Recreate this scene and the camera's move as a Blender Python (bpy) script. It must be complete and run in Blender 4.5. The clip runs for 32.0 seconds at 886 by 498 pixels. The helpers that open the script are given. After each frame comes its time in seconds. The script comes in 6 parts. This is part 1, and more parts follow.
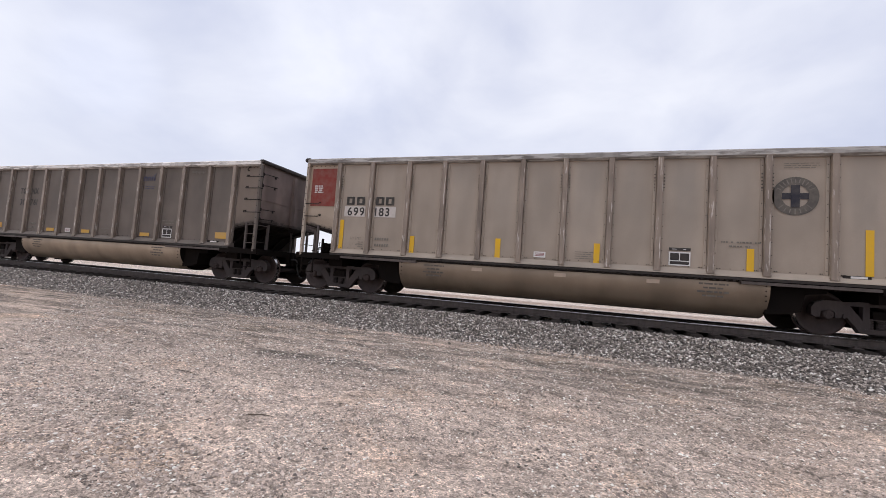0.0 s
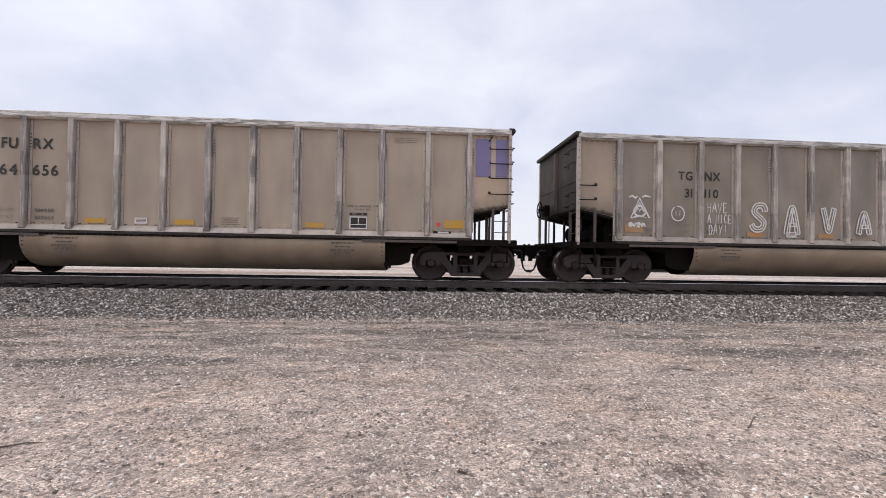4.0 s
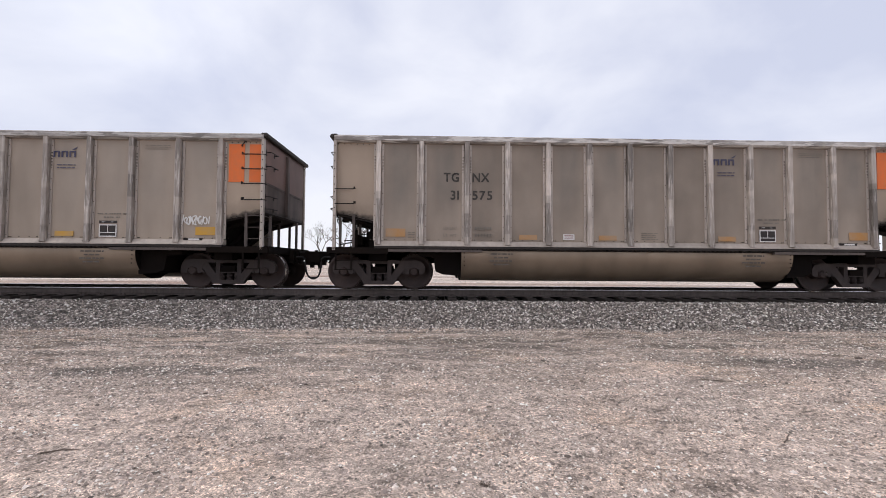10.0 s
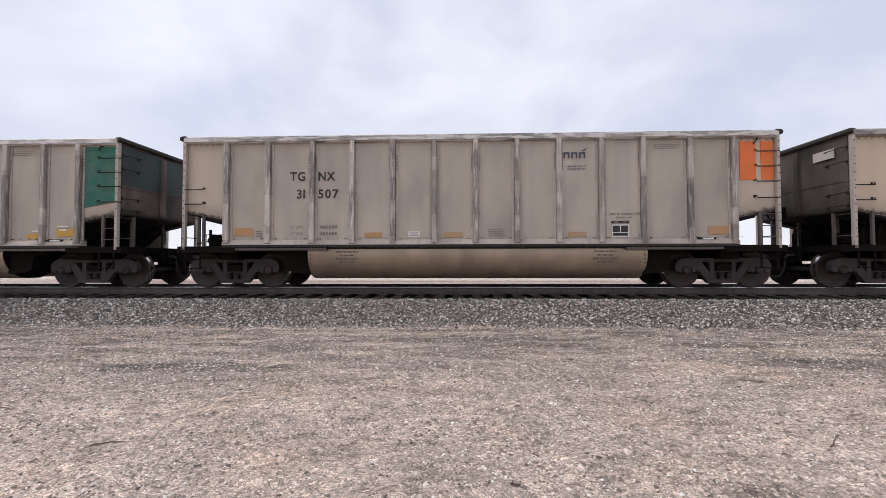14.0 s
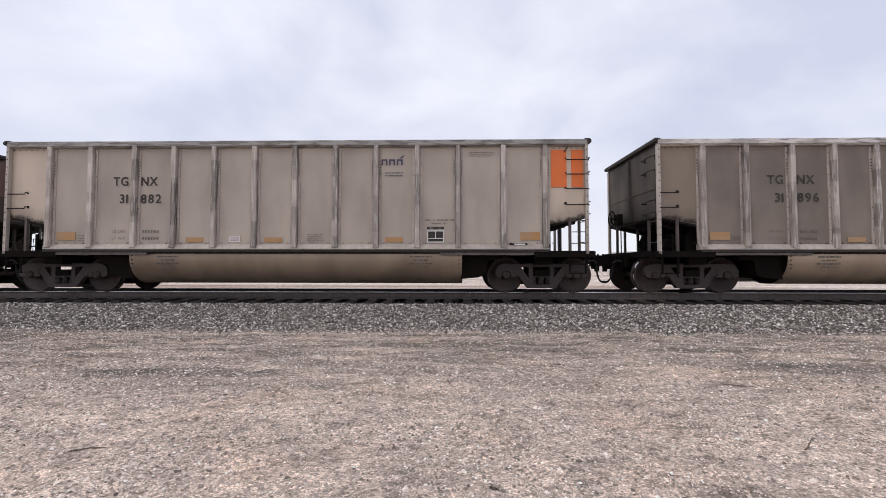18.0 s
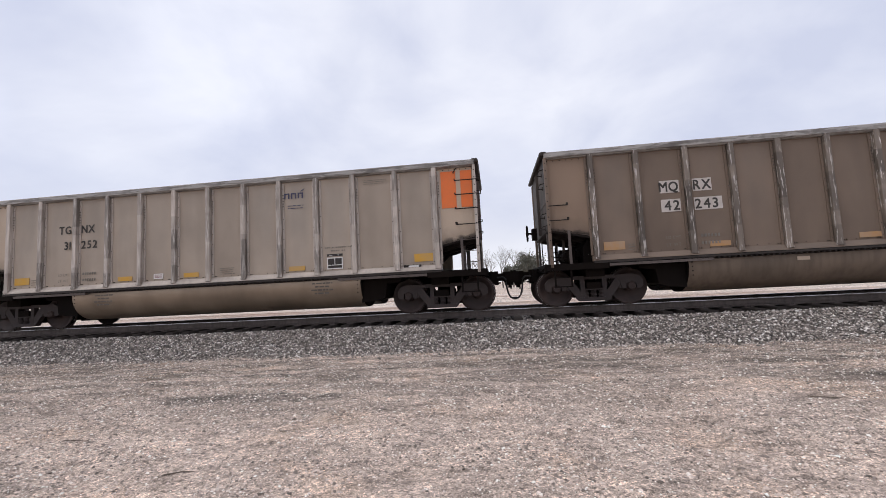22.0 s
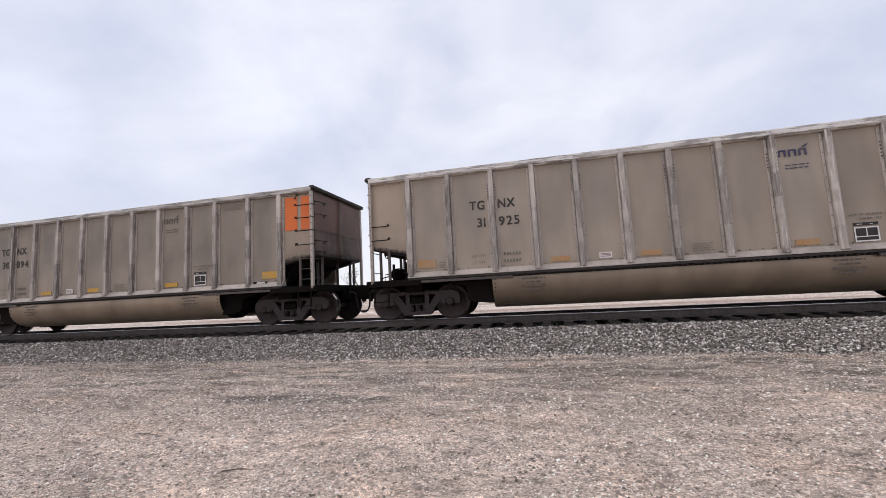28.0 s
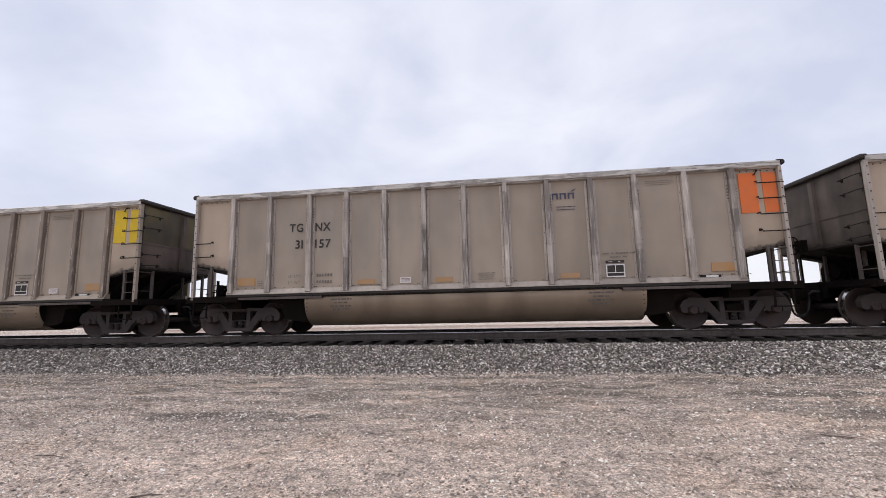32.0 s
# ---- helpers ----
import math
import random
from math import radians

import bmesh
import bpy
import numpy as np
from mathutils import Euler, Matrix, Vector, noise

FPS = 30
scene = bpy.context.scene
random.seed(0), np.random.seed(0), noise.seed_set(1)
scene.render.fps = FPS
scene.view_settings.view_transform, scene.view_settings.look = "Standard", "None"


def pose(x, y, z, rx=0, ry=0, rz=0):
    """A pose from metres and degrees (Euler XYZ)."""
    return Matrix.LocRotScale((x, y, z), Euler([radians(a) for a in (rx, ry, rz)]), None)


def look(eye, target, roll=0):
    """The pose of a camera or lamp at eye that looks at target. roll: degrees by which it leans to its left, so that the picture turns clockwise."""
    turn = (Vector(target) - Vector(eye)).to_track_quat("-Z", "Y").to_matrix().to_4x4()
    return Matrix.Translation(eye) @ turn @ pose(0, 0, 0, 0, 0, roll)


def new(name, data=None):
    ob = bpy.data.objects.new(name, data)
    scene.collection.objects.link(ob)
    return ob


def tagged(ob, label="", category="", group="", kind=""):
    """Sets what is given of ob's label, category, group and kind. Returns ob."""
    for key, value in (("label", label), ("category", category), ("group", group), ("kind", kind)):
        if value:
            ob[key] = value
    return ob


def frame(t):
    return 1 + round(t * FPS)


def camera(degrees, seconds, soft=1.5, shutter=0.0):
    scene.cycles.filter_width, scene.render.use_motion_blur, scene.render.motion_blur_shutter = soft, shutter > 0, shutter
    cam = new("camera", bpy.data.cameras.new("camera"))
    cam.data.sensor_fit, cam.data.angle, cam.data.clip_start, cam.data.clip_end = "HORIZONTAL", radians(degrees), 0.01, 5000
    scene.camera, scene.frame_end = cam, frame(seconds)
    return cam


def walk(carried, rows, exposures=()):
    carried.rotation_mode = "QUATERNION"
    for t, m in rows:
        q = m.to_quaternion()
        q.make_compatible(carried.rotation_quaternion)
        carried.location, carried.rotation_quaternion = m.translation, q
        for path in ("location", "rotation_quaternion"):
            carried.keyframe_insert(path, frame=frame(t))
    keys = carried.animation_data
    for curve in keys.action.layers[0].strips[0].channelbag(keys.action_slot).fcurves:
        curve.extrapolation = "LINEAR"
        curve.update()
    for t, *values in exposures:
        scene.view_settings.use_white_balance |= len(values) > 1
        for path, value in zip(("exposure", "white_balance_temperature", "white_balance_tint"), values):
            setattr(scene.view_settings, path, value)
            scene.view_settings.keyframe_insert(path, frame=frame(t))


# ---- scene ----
# ---------------------------------------------------------------- camera
cam = camera(94.43, 32.0, soft=0.7)


def view(x, y, z, yaw, pitch, roll):
    """A pose from a place, a heading (left of straight across the track), a tilt and a lean."""
    a, p = radians(yaw), radians(pitch)
    way = Vector((-math.sin(a) * math.cos(p), math.cos(a) * math.cos(p), math.sin(p)))
    return look((x, y, z), Vector((x, y, z)) + way, roll)


walk(cam, [(r[0], view(*r[1:])) for r in (
    (0, -0.030, -0.024, 1.193, 18.33, 3.58, 4.16),
    (0.5, -0.020, -0.009, 1.191, 16.10, 4.06, 4.85),
    (1, -0.017, -0.015, 1.197, 13.95, 4.35, 5.09),
    (1.5, -0.010, -0.030, 1.206, 12.03, 4.11, 4.72),
    (2, 0.018, -0.028, 1.204, 10.30, 3.43, 4.05),
    (2.5, 0.057, -0.014, 1.190, 7.70, 2.51, 3.22),
    (3, 0.070, 0.014, 1.185, 4.00, 1.68, 2.46),
    (3.5, 0.053, 0.025, 1.189, -0.24, 1.18, 1.77),
    (4, 0.004, 0.027, 1.183, -4.11, 0.73, 0.98),
    (4.5, -0.006, 0.029, 1.174, -6.75, 0.35, 0.26),
    (6.5, -0.022, 0.014, 1.178, -2.15, 0.96, 0.84),
    (7, -0.101, 0.018, 1.177, -1.32, 0.98, 0.97),
    (7.5, -0.114, 0.026, 1.179, -1.48, 1.03, 0.97),
    (8, -0.059, 0.029, 1.186, -1.82, 1.01, 0.92),
    (8.5, 0.019, 0.015, 1.185, -1.99, 1.11, 0.90),
    (9, 0.078, 0.010, 1.183, -2.06, 1.21, 0.81),
    (9.5, 0.069, 0.018, 1.185, -1.87, 1.45, 0.62),
    (10, 0.007, 0.017, 1.191, -1.30, 1.92, 0.40),
    (10.5, -0.065, 0.007, 1.204, -0.01, 2.38, 0.51),
    (11, -0.104, -0.026, 1.212, 1.92, 2.58, 0.91),
    (11.5, -0.077, -0.050, 1.215, 4.13, 2.64, 1.45),
    (12, -0.006, -0.048, 1.211, 5.94, 2.29, 1.92),
    (12.5, 0.045, -0.029, 1.200, 6.54, 1.94, 1.88),
    (13, 0.050, -0.025, 1.205, 5.84, 1.72, 1.46),
    (13.5, 0.024, -0.009, 1.206, 4.12, 1.58, 0.64),
    (14, -0.016, 0.012, 1.203, 2.02, 1.57, -0.10),
    (14.5, -0.034, 0.014, 1.206, 0.15, 1.48, -0.53),
    (15, -0.016, 0.011, 1.202, -0.86, 1.42, -0.59),
    (15.5, 0.032, 0.004, 1.207, -0.49, 1.31, -0.44),
    (17.5, 0.052, -0.001, 1.207, 3.14, 1.97, 0.27),
    (18, 0.059, -0.018, 1.206, 1.12, 2.25, 0.06),
    (18.5, 0.086, -0.029, 1.206, -1.78, 2.40, -0.48),
    (19, 0.119, -0.026, 1.208, -4.82, 2.35, -1.33),
    (19.5, 0.144, -0.013, 1.195, -7.88, 2.19, -2.43),
    (20, 0.169, -0.009, 1.186, -9.46, 1.99, -3.12),
    (20.5, 0.176, -0.016, 1.204, -8.92, 1.92, -3.48),
    (21, 0.174, -0.001, 1.202, -5.40, 2.76, -3.42),
    (21.5, 0.086, -0.010, 1.213, 0.63, 3.91, -3.21),
    (22, -0.050, -0.071, 1.220, 6.85, 4.93, -3.02),
    (22.5, -0.112, -0.088, 1.223, 12.08, 5.75, -2.74),
    (23, -0.102, -0.062, 1.222, 15.32, 6.15, -2.44),
    (23.5, -0.070, -0.020, 1.213, 17.08, 6.31, -2.02),
    (24, -0.066, 0.008, 1.197, 17.78, 6.19, -1.66),
    (24.5, -0.068, 0.011, 1.201, 17.68, 6.07, -1.46),
    (25, -0.064, 0.018, 1.201, 17.21, 6.13, -1.41),
    (25.5, -0.064, 0.019, 1.201, 16.60, 6.19, -1.61),
    (27.5, -0.078, 0.017, 1.206, 14.83, 5.83, -3.04),
    (28, -0.079, 0.012, 1.201, 13.24, 5.93, -3.05),
    (28.5, -0.061, 0.016, 1.203, 11.50, 6.17, -2.95),
    (29, -0.052, 0.025, 1.200, 9.79, 6.68, -2.82),
    (29.5, -0.037, 0.036, 1.189, 8.56, 7.27, -2.77),
    (30, -0.028, 0.051, 1.194, 7.93, 7.78, -2.72),
    (30.5, -0.010, 0.060, 1.189, 8.12, 8.20, -2.53),
    (31, -0.005, 0.052, 1.199, 8.71, 8.24, -2.27),
    (31.5, -0.001, 0.042, 1.198, 8.74, 8.28, -1.79),
    (32, 0.048, 0.061, 1.207, 7.59, 7.77, -1.32),
)])

# how far the train has run, in metres, at each second
TRAVEL = (
    (0, 8.53), (1, 25.61), (2, 42.99), (3, 60.61), (4, 77.67), (7, 129.60), (8, 146.92),
    (9, 164.25), (10, 181.25), (11, 198.84), (12, 216.10), (13, 233.13), (14, 250.39), (15, 267.61),
    (18, 319.35), (19, 336.27), (20, 353.77), (21, 370.93), (22, 387.83), (23, 404.98), (24, 422.37),
    (25, 439.22), (28, 490.61), (29, 507.71), (30, 524.85), (31, 541.70), (32, 558.97),
)

# ---------------------------------------------------------------- plan, in metres
TRACK_Y = 11.56        # middle of the track
RAIL_Z = 0.50          # top of the rails
CAR_LENGTH = 16.18     # coupler to coupler
HALF_W = 1.61          # half the width of a car over its top chords
RIBS_B = (1.96, 2.93, 3.88, 4.86, 5.91, 7.0, 8.05, 9.13, 10.23, 11.3, 12.35, 13.35, 14.27)  # of the other maker
RIBS = (1.92, 2.97, 4.08, 5.08, 6.09, 7.11, 8.12, 9.13, 10.14, 11.16, 12.16, 13.27, 14.29)
END_A, END_B = 0.83, 15.33
SILL_Z = 1.10

# ---------------------------------------------------------------- sky and sun
world = bpy.data.worlds.new("overcast_sky")
scene.world = world
world.use_nodes = True
wn, wl = world.node_tree.nodes, world.node_tree.links
wn.clear()
w_out = wn.new("ShaderNodeOutputWorld")
w_bg = wn.new("ShaderNodeBackground")
w_sky = wn.new("ShaderNodeTexSky")
w_sky.sky_type = "NISHITA"
w_sky.sun_disc = False
w_sky.sun_elevation = radians(55)
w_sky.sun_rotation = radians(-100)
w_tc = wn.new("ShaderNodeTexCoord")
w_map = wn.new("ShaderNodeMapping")
w_map.inputs["Scale"].default_value = (1.0, 1.0, 1.7)
w_n1 = wn.new("ShaderNodeTexNoise")
w_n1.inputs["Scale"].default_value = 2.6
w_n1.inputs["Detail"].default_value = 5.0
w_n1.inputs["Roughness"].default_value = 0.5
w_n1.inputs["Distortion"].default_value = 0.3
w_ramp = wn.new("ShaderNodeValToRGB")
w_ramp.color_ramp.elements[0].position = 0.34
w_ramp.color_ramp.elements[0].color = (0.68, 0.718, 0.885, 1)
w_ramp.color_ramp.elements[1].position = 0.66
w_ramp.color_ramp.elements[1].color = (0.945, 0.963, 1.065, 1)
w_dim = wn.new("ShaderNodeVectorMath")
w_dim.operation = "SCALE"
w_dim.inputs["Scale"].default_value = 0.10
w_mix = wn.new("ShaderNodeMix")
w_mix.data_type = "RGBA"
w_mix.inputs[0].default_value = 0.92
wl.new(w_tc.outputs["Generated"], w_map.inputs["Vector"])
wl.new(w_map.outputs["Vector"], w_n1.inputs["Vector"])
wl.new(w_n1.outputs["Fac"], w_ramp.inputs["Fac"])
wl.new(w_sky.outputs["Color"], w_dim.inputs[0])
wl.new(w_dim.outputs["Vector"], w_mix.inputs[6])
wl.new(w_ramp.outputs["Color"], w_mix.inputs[7])
# two thin, brighter places in the cloud to the west: a small one, and a wide one higher up
w_light = w_mix.outputs[2]
for way, height, narrow, gain in ((-59.4, 18.7, 0.9945, 0.10), (-35.0, 27.0, 0.975, 0.055)):
    w_dot = wn.new("ShaderNodeVectorMath")
    w_dot.operation = "DOT_PRODUCT"
    w_dot.inputs[1].default_value = (math.sin(radians(way)) * math.cos(radians(height)), math.cos(radians(way)) * math.cos(radians(height)), math.sin(radians(height)))
    w_glow = wn.new("ShaderNodeMapRange")
    w_glow.inputs["From Min"].default_value = narrow
    w_glow.inputs["From Max"].default_value = 1.0
    w_glow.inputs["To Max"].default_value = gain
    w_glow.interpolation_type = "SMOOTHSTEP"
    w_sum = wn.new("ShaderNodeVectorMath")
    w_sum.operation = "ADD"
    wl.new(w_tc.outputs["Generated"], w_dot.inputs[0])
    wl.new(w_dot.outputs["Value"], w_glow.inputs["Value"])
    wl.new(w_light, w_sum.inputs[0])
    wl.new(w_glow.outputs["Result"], w_sum.inputs[1])
    w_light = w_sum.outputs["Vector"]
w_sep = wn.new("ShaderNodeSeparateXYZ")
w_low = wn.new("ShaderNodeMapRange")
w_low.inputs["From Min"].default_value = 0.0
w_low.inputs["From Max"].default_value = 0.26
w_low.inputs["To Min"].default_value = 0.62
w_low.inputs["To Max"].default_value = 0.0
w_low.interpolation_type = "SMOOTHSTEP"
w_pale = wn.new("ShaderNodeMix")
w_pale.data_type = "RGBA"
w_pale.inputs[7].default_value = (0.945, 0.945, 0.99, 1)
wl.new(w_tc.outputs["Generated"], w_sep.inputs[0])
wl.new(w_sep.outputs["Z"], w_low.inputs["Value"])
wl.new(w_low.outputs["Result"], w_pale.inputs[0])
wl.new(w_light, w_pale.inputs[6])
wl.new(w_pale.outputs[2], w_bg.inputs["Color"])
w_bg.inputs["Strength"].default_value = 1.0
wl.new(w_bg.outputs["Background"], w_out.inputs["Surface"])

sun = new("sun", bpy.data.lights.new("sun", "SUN"))
sun.data.energy = 1.35
sun.data.angle = radians(60)
sun.data.color = (1.0, 0.96, 0.91)
sun.matrix_world = look((-34, -6, 49), (0, 0, 0))

# ---------------------------------------------------------------- materials


def nodes_of(name):
    m = bpy.data.materials.new(name)
    m.use_nodes = True
    n, l = m.node_tree.nodes, m.node_tree.links
    return m, n, l, n["Principled BSDF"]


def rgba(c):
    return (c[0], c[1], c[2], 1.0)


def ramp_of(n, stops):
    r = n.new("ShaderNodeValToRGB")
    while len(r.color_ramp.elements) < len(stops):
        r.color_ramp.elements.new(0.5)
    for e, (p, c) in zip(r.color_ramp.elements, stops):
        e.position, e.color = p, rgba(c if isinstance(c, tuple) else (c, c, c))
    return r


def noise_of(n, l, vec, scale, detail=4.0, rough=0.55, stretch=None):
    t = n.new("ShaderNodeTexNoise")
    t.inputs["Scale"].default_value = scale
    t.inputs["Detail"].default_value = detail
    t.inputs["Roughness"].default_value = rough
    if stretch:
        mp = n.new("ShaderNodeMapping")
        mp.inputs["Scale"].default_value = stretch
        l.new(vec, mp.inputs["Vector"])
        vec = mp.outputs["Vector"]
    l.new(vec, t.inputs["Vector"])
    return t.outputs["Fac"]


def mix_of(n, l, fac, a, b, blend="MIX"):
    m = n.new("ShaderNodeMix")
    m.data_type, m.blend_type = "RGBA", blend
    for sock, v in ((m.inputs[0], fac), (m.inputs[6], a), (m.inputs[7], b)):
        if isinstance(v, (int, float)):
            sock.default_value = v
        elif isinstance(v, tuple):
            sock.default_value = rgba(v)
        else:
            l.new(v, sock)
    return m.outputs[2]


def shifted(n, l):
    """Object coordinates, shifted by each object's own random number."""
    tc = n.new("ShaderNodeTexCoord")
    oi = n.new("ShaderNodeObjectInfo")
    mul = n.new("ShaderNodeMath")
    mul.operation = "MULTIPLY"
    mul.inputs[1].default_value = 37.0
    l.new(oi.outputs["Random"], mul.inputs[0])
    add = n.new("ShaderNodeVectorMath")
    add.operation = "ADD"
    l.new(tc.outputs["Object"], add.inputs[0])
    l.new(mul.outputs[0], add.inputs[1])
    return add.outputs["Vector"], oi.outputs["Random"], tc.outputs["Object"]


def bump_of(n, l, bsdf, height, strength, dist):
    b = n.new("ShaderNodeBump")
    b.inputs["Strength"].default_value = strength
    b.inputs["Distance"].default_value = dist
    l.new(height, b.inputs["Height"])
    l.new(b.outputs["Normal"], bsdf.inputs["Normal"])


def grimy(name, base, stain, rough=0.6, metal=0.0, amount=0.55, streak=0.35, worn=None, scale=1.0, shine=0.4, soot=0.0, grain=(0.5, 0.5, 1.0), edge=(0.47, 0.62, 0.85), soft=False, vary=(0.88, 1.08), bands=False, smoke=0.0):
    """Weathered sheet metal or paint: soft stains, vertical streaks, fine grain, and worn bright patches where given."""
    m, n, l, b = nodes_of(name)
    vec, rnd, obj = shifted(n, l)
    big = noise_of(n, l, vec, 0.9 * scale, 3.0, 0.5)
    r1 = ramp_of(n, ((0.36, 0.0), (0.72, amount)))
    l.new(big, r1.inputs["Fac"])
    col = mix_of(n, l, r1.outputs["Color"], base, stain)
    st = noise_of(n, l, vec, (1.5 if soft else 2.2) * scale, 2.5, 0.45, (1.25, 1.25, 0.4) if soft else (4.0, 4.0, 0.35))
    r2 = ramp_of(n, ((0.42, 0.0), (0.68, streak)))
    l.new(st, r2.inputs["Fac"])
    col = mix_of(n, l, r2.outputs["Color"], col, tuple(c * 0.55 for c in stain))
    if bands:
        zb = noise_of(n, l, vec, 0.85, 1.0, 0.5, (0.02, 0.02, 1.0))
        r5 = ramp_of(n, ((0.42, 0.62), (0.43, 0.95), (0.53, 1.0), (0.54, 1.32)))
        l.new(zb, r5.inputs["Fac"])
        col = mix_of(n, l, 1.0, col, r5.outputs["Color"], "MULTIPLY")
    if smoke:
        # coal smoke clings to the middle of a sheet and leaves its edges paler, more on one sheet than on the next
        own_tc = n.new("ShaderNodeTexCoord")
        sp = n.new("ShaderNodeSeparateXYZ")
        l.new(own_tc.outputs["Generated"], sp.inputs[0])
        across = ramp_of(n, ((0.0, 0.1), (0.16, 0.35), (0.36, 1.0), (0.66, 1.0), (0.86, 0.35), (1.0, 0.1)))
        l.new(sp.outputs["X"], across.inputs["Fac"])
        upward = ramp_of(n, ((0.0, 0.05), (0.16, 0.25), (0.5, 0.85), (0.85, 1.0), (1.0, 0.7)))
        l.new(sp.outputs["Z"], upward.inputs["Fac"])
        own = ramp_of(n, ((0.0, 0.15 * smoke), (0.45, 0.55 * smoke), (1.0, smoke)))
        l.new(rnd, own.inputs["Fac"])
        cloud = noise_of(n, l, vec, 1.7, 3.0, 0.55, (1.0, 1.0, 0.6))
        rk = ramp_of(n, ((0.3, 0.55), (0.66, 1.0)))
        l.new(cloud, rk.inputs["Fac"])
        fac = across.outputs["Color"]
        for other in (upward, own, rk):
            fac = mix_of(n, l, 1.0, fac, other.outputs["Color"], "MULTIPLY")
        grey = sum(stain) / 3
        col = mix_of(n, l, fac, col, (grey * 1.08, grey * 0.98, grey * 0.87))
    if worn:
        wv = noise_of(n, l, vec, 3.2, 4.0, 0.6, grain)
        r3 = ramp_of(n, ((edge[0], 0.0), (edge[1], edge[2])))
        l.new(wv, r3.inputs["Fac"])
        col = mix_of(n, l, r3.outputs["Color"], col, worn)
    tone = ramp_of(n, ((0.0, vary[0]), (1.0, vary[1])))
    l.new(rnd, tone.inputs["Fac"])
    col = mix_of(n, l, 1.0, col, tone.outputs["Color"], "MULTIPLY")
    fine = noise_of(n, l, vec, 55.0, 3.0, 0.7)
    r4 = ramp_of(n, ((0.3, 0.95), (0.7, 1.04)))
    l.new(fine, r4.inputs["Fac"])
    col = mix_of(n, l, 1.0, col, r4.outputs["Color"], "MULTIPLY")
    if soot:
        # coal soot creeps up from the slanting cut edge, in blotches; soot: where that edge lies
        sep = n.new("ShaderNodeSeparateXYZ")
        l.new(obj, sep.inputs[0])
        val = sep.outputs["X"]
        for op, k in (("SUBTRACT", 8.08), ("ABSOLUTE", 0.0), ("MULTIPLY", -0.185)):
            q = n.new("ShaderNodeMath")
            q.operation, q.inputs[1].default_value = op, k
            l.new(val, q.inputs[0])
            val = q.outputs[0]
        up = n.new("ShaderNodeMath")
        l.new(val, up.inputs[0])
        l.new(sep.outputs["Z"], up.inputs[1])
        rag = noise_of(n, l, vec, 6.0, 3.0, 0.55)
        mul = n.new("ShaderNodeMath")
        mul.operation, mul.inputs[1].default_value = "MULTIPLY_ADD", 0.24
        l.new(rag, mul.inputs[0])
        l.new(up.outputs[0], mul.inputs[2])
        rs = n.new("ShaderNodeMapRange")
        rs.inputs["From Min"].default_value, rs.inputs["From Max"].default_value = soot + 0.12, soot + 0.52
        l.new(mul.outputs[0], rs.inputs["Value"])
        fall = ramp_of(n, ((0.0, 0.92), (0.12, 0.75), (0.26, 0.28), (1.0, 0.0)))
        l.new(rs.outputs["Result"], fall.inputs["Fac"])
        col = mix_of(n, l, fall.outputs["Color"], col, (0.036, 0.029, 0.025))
    l.new(col, b.inputs["Base Color"])
    b.inputs["Roughness"].default_value = rough
    b.inputs["Metallic"].default_value = metal
    b.inputs["Specular IOR Level"].default_value = shine
    bump_of(n, l, b, big, 0.25, 0.02)
    return m


def paint(name, c, fade=0.35, dirt=(0.22, 0.19, 0.16), span=(0.38, 0.75), scale=5.0):
    """Paint or decal film, faded and dirty in patches."""
    m, n, l, b = nodes_of(name)
    vec, rnd, obj = shifted(n, l)
    a = noise_of(n, l, vec, scale, 5.0, 0.65)
    r = ramp_of(n, ((span[0], 0.0), (span[1], fade)))
    l.new(a, r.inputs["Fac"])
    col = mix_of(n, l, r.outputs["Color"], c, dirt)
    l.new(col, b.inputs["Base Color"])
    b.inputs["Roughness"].default_value = 0.65
    b.inputs["Specular IOR Level"].default_value = 0.15
    return m


TONES = {
    "tan": ("weathered_aluminium", (0.438, 0.361, 0.292), (0.268, 0.222, 0.180), 0.65),
    "grey": ("grimy_aluminium", (0.382, 0.315, 0.256), (0.188, 0.155, 0.127), 0.85),
    "silver": ("dull_silver_aluminium", (0.510, 0.438, 0.370), (0.310, 0.266, 0.226), 0.65),
    "pale": ("dusty_aluminium", (0.475, 0.384, 0.300), (0.288, 0.234, 0.184), 0.6),
    "sand": ("sandy_aluminium", (0.50, 0.410, 0.328), (0.34, 0.278, 0.224), 0.6),
    "dim": ("sooty_aluminium", (0.278, 0.231, 0.191), (0.128, 0.107, 0.089), 0.8),
    "murk": ("smoke_dark_aluminium", (0.185, 0.152, 0.130), (0.095, 0.079, 0.068), 0.8),
    "dark": ("dark_painted_steel", (0.112, 0.096, 0.093), (0.076, 0.065, 0.063), 0.6),
    "brown": ("brown_stained_steel", (0.228, 0.170, 0.130), (0.138, 0.104, 0.081), 0.7),
}
BODY = {k: grimy(n, a, b, amount=0.62 * c, streak=0.24, soft=True, shine=0.2, smoke={"grey": 0.85, "dim": 0.65, "tan": 0.75, "silver": 0.5}.get(k, 0.4)) for k, (n, a, b, c) in TONES.items()}
